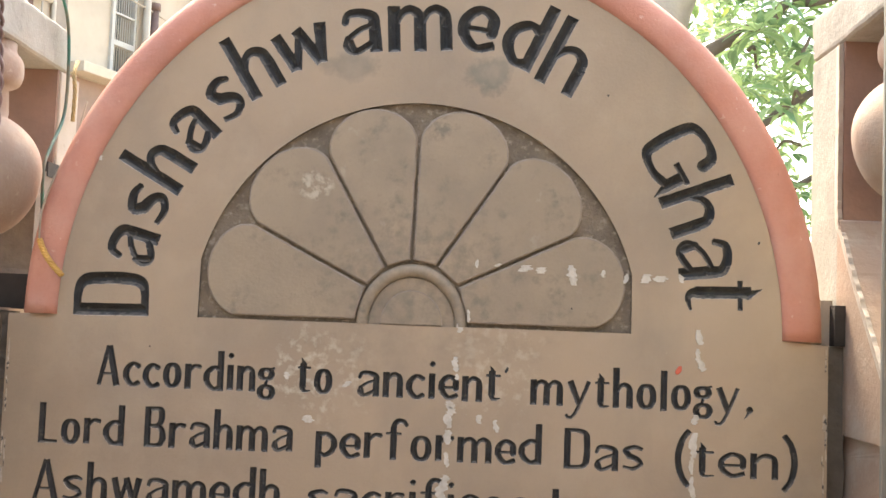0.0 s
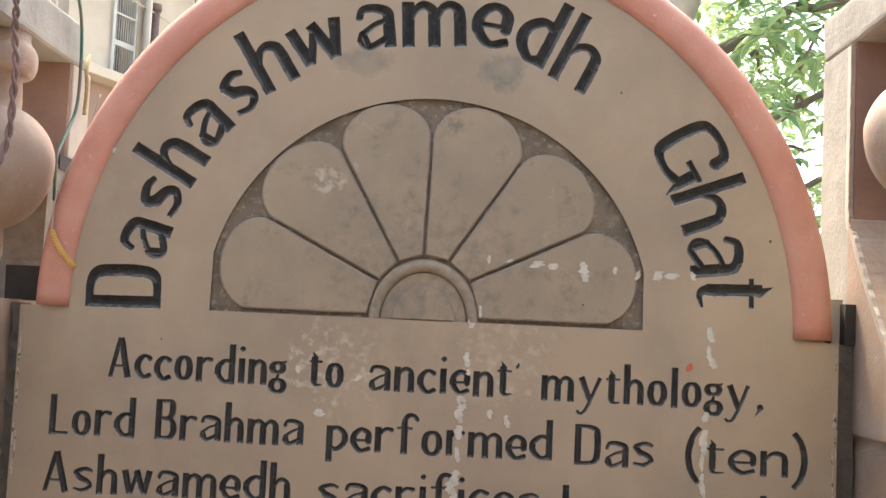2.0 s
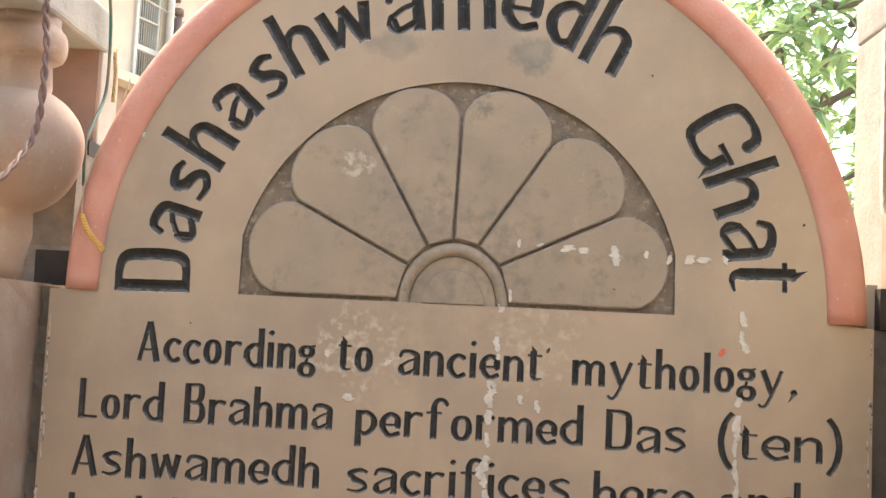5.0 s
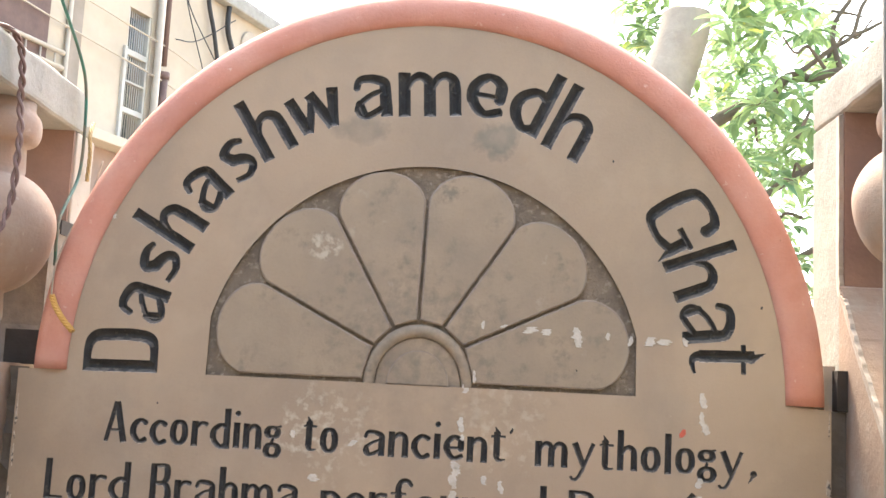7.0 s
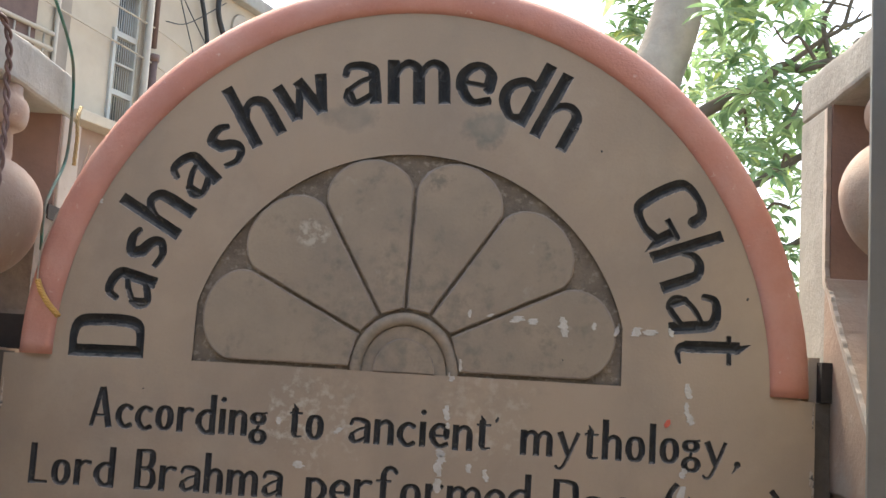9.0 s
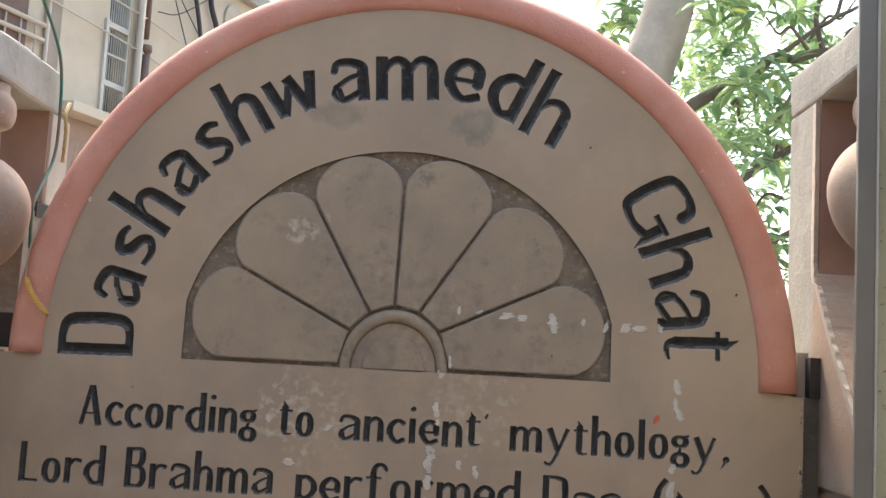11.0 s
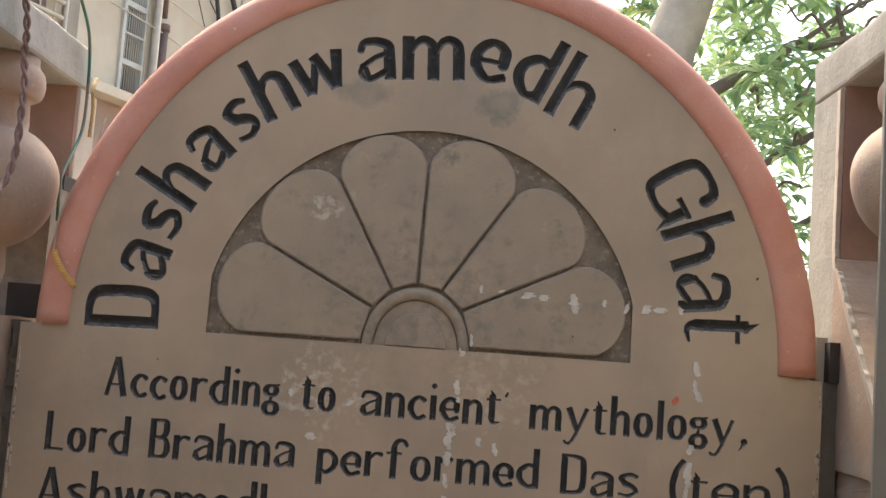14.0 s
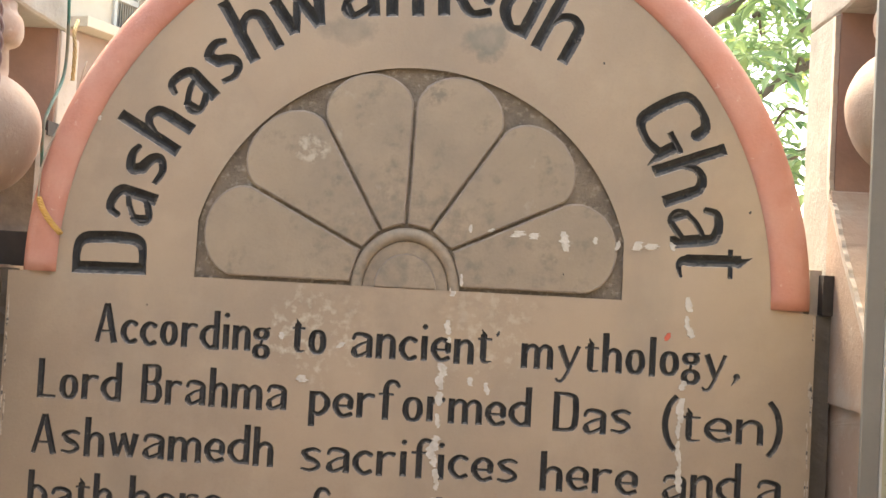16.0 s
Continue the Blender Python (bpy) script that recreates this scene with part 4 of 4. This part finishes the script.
frame_mat = surface("grey_window_frame", (0.42, 0.39, 0.33), (0.34, 0.31, 0.27), 0.7, 6, 60, 0.15)
for u0, u1, z0, z1 in ((0.02, 0.04, 3.17, 4.16), (0.26, 0.28, 3.17, 4.16), (0.02, 0.28, 3.82, 3.86), (0.02, 0.28, 3.40, 3.44), (0.02, 0.28, 3.17, 3.20), (0.02, 0.28, 3.62, 3.635)):
    part("frame_bar", fbox(-0.06, -0.01, u0, u1, z0, z1, 0.003), frame_mat, win)
for k in range(1, 9):
    u = 0.04 + 0.22 * k / 9
    part("bar", tube([(-0.045, K * u, up(3.18)), (-0.045, K * u, up(4.15))], 0.006, 6), frame_mat, win, smooth=True)
part("shutter", fbox(0.0, 0.03, -0.02, 0.012, 3.17, 3.86, 0.003), frame_mat, house, "grey window jamb board")
pipe_mat = surface("cream_pipe", (0.36, 0.30, 0.225), (0.30, 0.245, 0.185), 0.7, 6, 60, 0.15)
rust_pipe = surface("rusty_pipe", (0.14, 0.085, 0.065), (0.10, 0.06, 0.05), 0.8, 8, 60, 0.3)
part("drain_pipe", tube([(0.06, K * 0.325, 0), (0.06, K * 0.325, up(5.0))], 0.038, 14), pipe_mat, house, "cream drain pipe", smooth=True)
part("drain_pipe", tube([(0.05, K * 0.42, up(3.0)), (0.05, K * 0.42, up(3.78))], 0.045, 12), rust_pipe, house, "rusty cast iron pipe", smooth=True)
part("drain_pipe", tube([(0.05, K * 0.41, up(3.84)), (0.05, K * 0.41, up(5.0))], 0.03, 12), rust_pipe, house, "rusty pipe", smooth=True)
part("pipe_joint", tube([(0.05, K * 0.42, up(3.74)), (0.05, K * 0.42, up(3.79))], 0.06, 12), rust_pipe, house, smooth=True)
part("corner_pole", tube([(0.03, K * -0.60, 0), (0.03, K * -0.60, up(5.0))], 0.022, 12), pipe_mat, house, "thin pale pole", smooth=True)
part("pilaster", fbox(0.0, 0.03, -0.58, -0.47, 0.45, 4.9, 0.006), surface("brown_pilaster", (0.27, 0.215, 0.165), (0.2, 0.16, 0.12), 0.85, 3, 40, 0.2), house, "dull brown pilaster")
for z in (3.50, 3.60):
    part("rail", tube([(0.05, K * -1.6, up(z)), (0.05, K * -0.64, up(z))], 0.022, 10), pipe_mat, house, "pale balcony rail", smooth=True)
for k in range(7):
    part("rail_post", tube([(0.05, K * (-1.5 + 0.13 * k), up(3.1)), (0.05, K * (-1.5 + 0.13 * k), up(3.58))], 0.009, 8), pipe_mat, house, smooth=True)
part("door", fbox(0.0, 0.03, -1.3, -0.78, 3.16, 4.6, 0.004), rust_pipe, house, "dark brown balcony door")
part("niche", plate([(K * u, up(z)) for u, z in [(1.46, 4.1)] + [(1.60 - 0.14 * math.cos(radians(180 * k / 16)), 4.36 + 0.14 * math.sin(radians(180 * k / 16))) for k in range(17)] + [(1.74, 4.1)]], 0, -0.03, 0.01), pipe_mat, house, "arched blind niche").matrix_local = pose(0.0, 0, 0, 0, 0, 90)
cables = [
    ([(-1.4, 3.84), (-0.62, 3.78), (0.27, 3.73), (0.65, 3.69), (1.5, 3.55)], 0.0085, facade_paint), ([(-1.2, 4.05), (-0.37, 4.02), (0.0, 4.0), (0.48, 3.98), (0.92, 3.92), (1.6, 3.8)], 0.0085, facade_paint),
    ([(0.86, 4.75), (0.91, 4.5), (1.01, 4.29), (1.10, 4.01), (1.15, 3.6)], 0.024, dark_wire), ([(1.22, 4.8), (1.20, 4.61), (1.20, 4.38), (1.33, 4.15), (1.4, 3.7)], 0.030, dark_wire),
    ([(0.55, 4.7), (0.63, 4.4), (0.92, 3.92)], 0.006, dark_wire), ([(0.56, 4.7), (0.65, 4.4), (1.05, 4.08)], 0.006, dark_wire), ([(0.52, 4.08), (0.8, 4.16), (1.3, 4.5)], 0.006, dark_wire),
]
for pts, r, m in cables:
    ob = part("cable", tube(smooth_line([(0.06, K * u, up(z)) for u, z in pts], 6), r, 7), m, house, "sagging cable", smooth=True)

# ---------------------------------------------------------------- tree
tree = empty("tree", "leafy green tree with sawn pale limb and crooked branches", "tree")


def limb(points, r, taper, name="branch", label=""):
    pts = smooth_line(points, 8)
    pts = [p + Vector((noise.noise(p * 6), noise.noise(p * 6 + Vector((4, 0, 0))), noise.noise(p * 6 + Vector((0, 4, 0))))) * r * 0.5 for p in pts]
    return part(name, tube(pts, r, 12, taper=taper), dark_bark, tree, label, smooth=True)


part("trunk", tube(smooth_line([(0.60, 3.0, 0.0), (0.68, 3.0, 1.0), (0.78, 3.0, 2.2), (0.895, 3.0, 2.85), (0.965, 3.0, 3.1), (0.998, 3.0, 3.22), (1.006, 3.0, 3.285), (1.007, 3.0, 3.30)], 6), 0.128, 18, taper=0.84), bark, tree, "pale limb sawn off at its top", smooth=True)
limb([(1.0, 3.0, 2.3), (1.4, 3.3, 2.5), (1.75, 3.4, 2.75), (2.1, 3.4, 2.85), (2.6, 3.5, 3.2)], 0.024, 0.5)
limb([(0.92, 3.0, 2.62), (1.17, 3.1, 2.826), (1.32, 3.1, 2.92), (1.42, 3.1, 2.985), (1.50, 3.1, 3.056), (1.60, 3.1, 3.064), (1.72, 3.1, 3.09), (1.81, 3.1, 3.116), (2.1, 3.1, 3.20)], 0.034, 0.4)
limb([(1.50, 3.1, 3.056), (1.60, 3.12, 3.13), (1.70, 3.1, 3.20), (1.784, 3.1, 3.264), (1.83, 3.1, 3.41), (1.90, 3.1, 3.53), (1.98, 3.1, 3.8)], 0.014, 0.5)
limb([(1.784, 3.1, 3.264), (1.86, 3.1, 3.30), (1.93, 3.1, 3.34), (2.1, 3.1, 3.42)], 0.011, 0.5)
limb([(1.69, 3.1, 3.382), (1.78, 3.1, 3.375), (1.84, 3.1, 3.36)], 0.008, 0.6)
limb([(1.65, 3.1, 2.98), (1.8, 3.2, 3.05), (1.95, 3.2, 2.98), (2.2, 3.2, 3.1)], 0.018, 0.5)
limb([(0.9, 3.1, 1.9), (1.5, 3.2, 2.2), (1.9, 3.1, 2.4), (2.2, 3.0, 2.45)], 0.018, 0.5)
limb([(1.75, 3.1, 3.05), (1.7, 3.1, 3.3), (1.82, 3.1, 3.55), (1.75, 3.2, 3.9)], 0.014, 0.5)

leaf_mat = bpy.data.materials.new("leaf")
leaf_mat.use_nodes = True
nt = leaf_mat.node_tree
bsdf = nt.nodes["Principled BSDF"]
geo = nt.nodes.new("ShaderNodeNewGeometry")
ramp = nt.nodes.new("ShaderNodeValToRGB")
ramp.color_ramp.elements[0].color, ramp.color_ramp.elements[1].color = (0.13, 0.225, 0.11, 1), (0.36, 0.48, 0.22, 1)
e = ramp.color_ramp.elements.new(0.93)
e.color = (0.34, 0.46, 0.20, 1)
e = ramp.color_ramp.elements.new(0.96)
e.color = (0.45, 0.47, 0.10, 1)
nt.links.new(geo.outputs["Random Per Island"], ramp.inputs["Fac"])
nt.links.new(ramp.outputs["Color"], bsdf.inputs["Base Color"])
bsdf.inputs["Roughness"].default_value = 0.4
tr = nt.nodes.new("ShaderNodeBsdfTranslucent")
nt.links.new(ramp.outputs["Color"], tr.inputs["Color"])
add = nt.nodes.new("ShaderNodeMixShader")
add.inputs["Fac"].default_value = 0.45
nt.links.new(bsdf.outputs["BSDF"], add.inputs[1])
nt.links.new(tr.outputs["BSDF"], add.inputs[2])
nt.links.new(add.outputs["Shader"], nt.nodes["Material Output"].inputs["Surface"])

rnd = random.Random(5)
verts, faces = [], []


def leaf(base, way, length, width):
    way = way.normalized()
    side = way.cross(Vector((rnd.uniform(-0.3, 0.3), rnd.uniform(-0.3, 0.3), 1))).normalized()
    normal = side.cross(way)
    n0 = len(verts)
    for f, w, d in ((0.0, 0.06, 0.0), (0.3, 0.8, 0.04), (0.6, 1.0, 0.02), (0.85, 0.5, -0.06), (1.0, 0.02, -0.14)):
        c = base + way * length * f + normal * length * d
        verts.extend([c - side * width * w / 2 + normal * width * w * 0.15, c, c + side * width * w / 2 + normal * width * w * 0.15])
    for k in range(4):
        a = n0 + 3 * k
        faces.extend([(a, a + 1, a + 4, a + 3), (a + 1, a + 2, a + 5, a + 4)])


def rosette(c, n, size):
    for k in range(n):
        a = rnd.uniform(0, 2 * math.pi)
        d = Vector((math.cos(a), math.sin(a), rnd.uniform(-0.75, 0.65)))
        leaf(c + d * 0.01, d, size * rnd.uniform(0.7, 1.2), size * rnd.uniform(0.22, 0.32))


made = 0
while made < 1000:
    c = Vector((rnd.uniform(0.60, 3.4), rnd.uniform(2.6, 5.0), rnd.uniform(1.7, 4.4)))
    if noise.noise(c * 2.6 + Vector((3, 1, 0))) < -0.05:
        continue
    left_edge = 0.80 + 0.06 * (c.y - 3) + 0.12 * noise.noise(c * 4)
    if c.z < 3.15:
        left_edge = 1.12
    far = (c.y + 1.75) / 5.25
    if c.x < left_edge * (c.y + 1.75) / 4.75:
        continue
    # open sky beside the sawn limb, and among the bare twigs
    x, z = 0.06 + (c.x - 0.06) / far, 1.54 + (c.z - 1.54) / far
    if c.y < 3.25 and 0.88 < x < 1.27 or 1.0 < x < 1.31 and 3.34 < z < 3.62 or math.hypot((x - 1.96) / 0.17, (z - 3.52) / 0.22) < 1 or math.hypot((x - 1.60) / 0.10, (z - 3.32) / 0.06) < 1:
        continue
    rosette(c, rnd.randint(8, 13), 0.135)
    made += 1
for k in range(26):
    rosette(Vector((rnd.uniform(0.80, 1.02), rnd.uniform(3.4, 3.9), rnd.uniform(3.28, 3.80))), rnd.randint(8, 12), 0.13)
for k in range(3):
    rosette(Vector((rnd.uniform(0.62, 0.70), rnd.uniform(3.2, 3.5), rnd.uniform(3.1, 3.2))), 8, 0.10)
me = bpy.data.meshes.new("crown")
me.from_pydata([tuple(v) for v in verts], [], faces)
me.materials.append(leaf_mat)
crown = new("crown", me)
crown.parent = tree
for k in range(16):
    a = Vector((rnd.uniform(1.3, 2.2), rnd.uniform(2.8, 3.3), rnd.uniform(2.3, 3.3)))
    d = Vector((rnd.uniform(-0.3, 0.4), rnd.uniform(-0.1, 0.2), rnd.uniform(-0.1, 0.3)))
    limb([a, a + d * 0.4 + Vector((0, 0, 0.04)), a + d * 0.7 - Vector((0, 0, 0.03)), a + d], 0.009, 0.5, "twig")
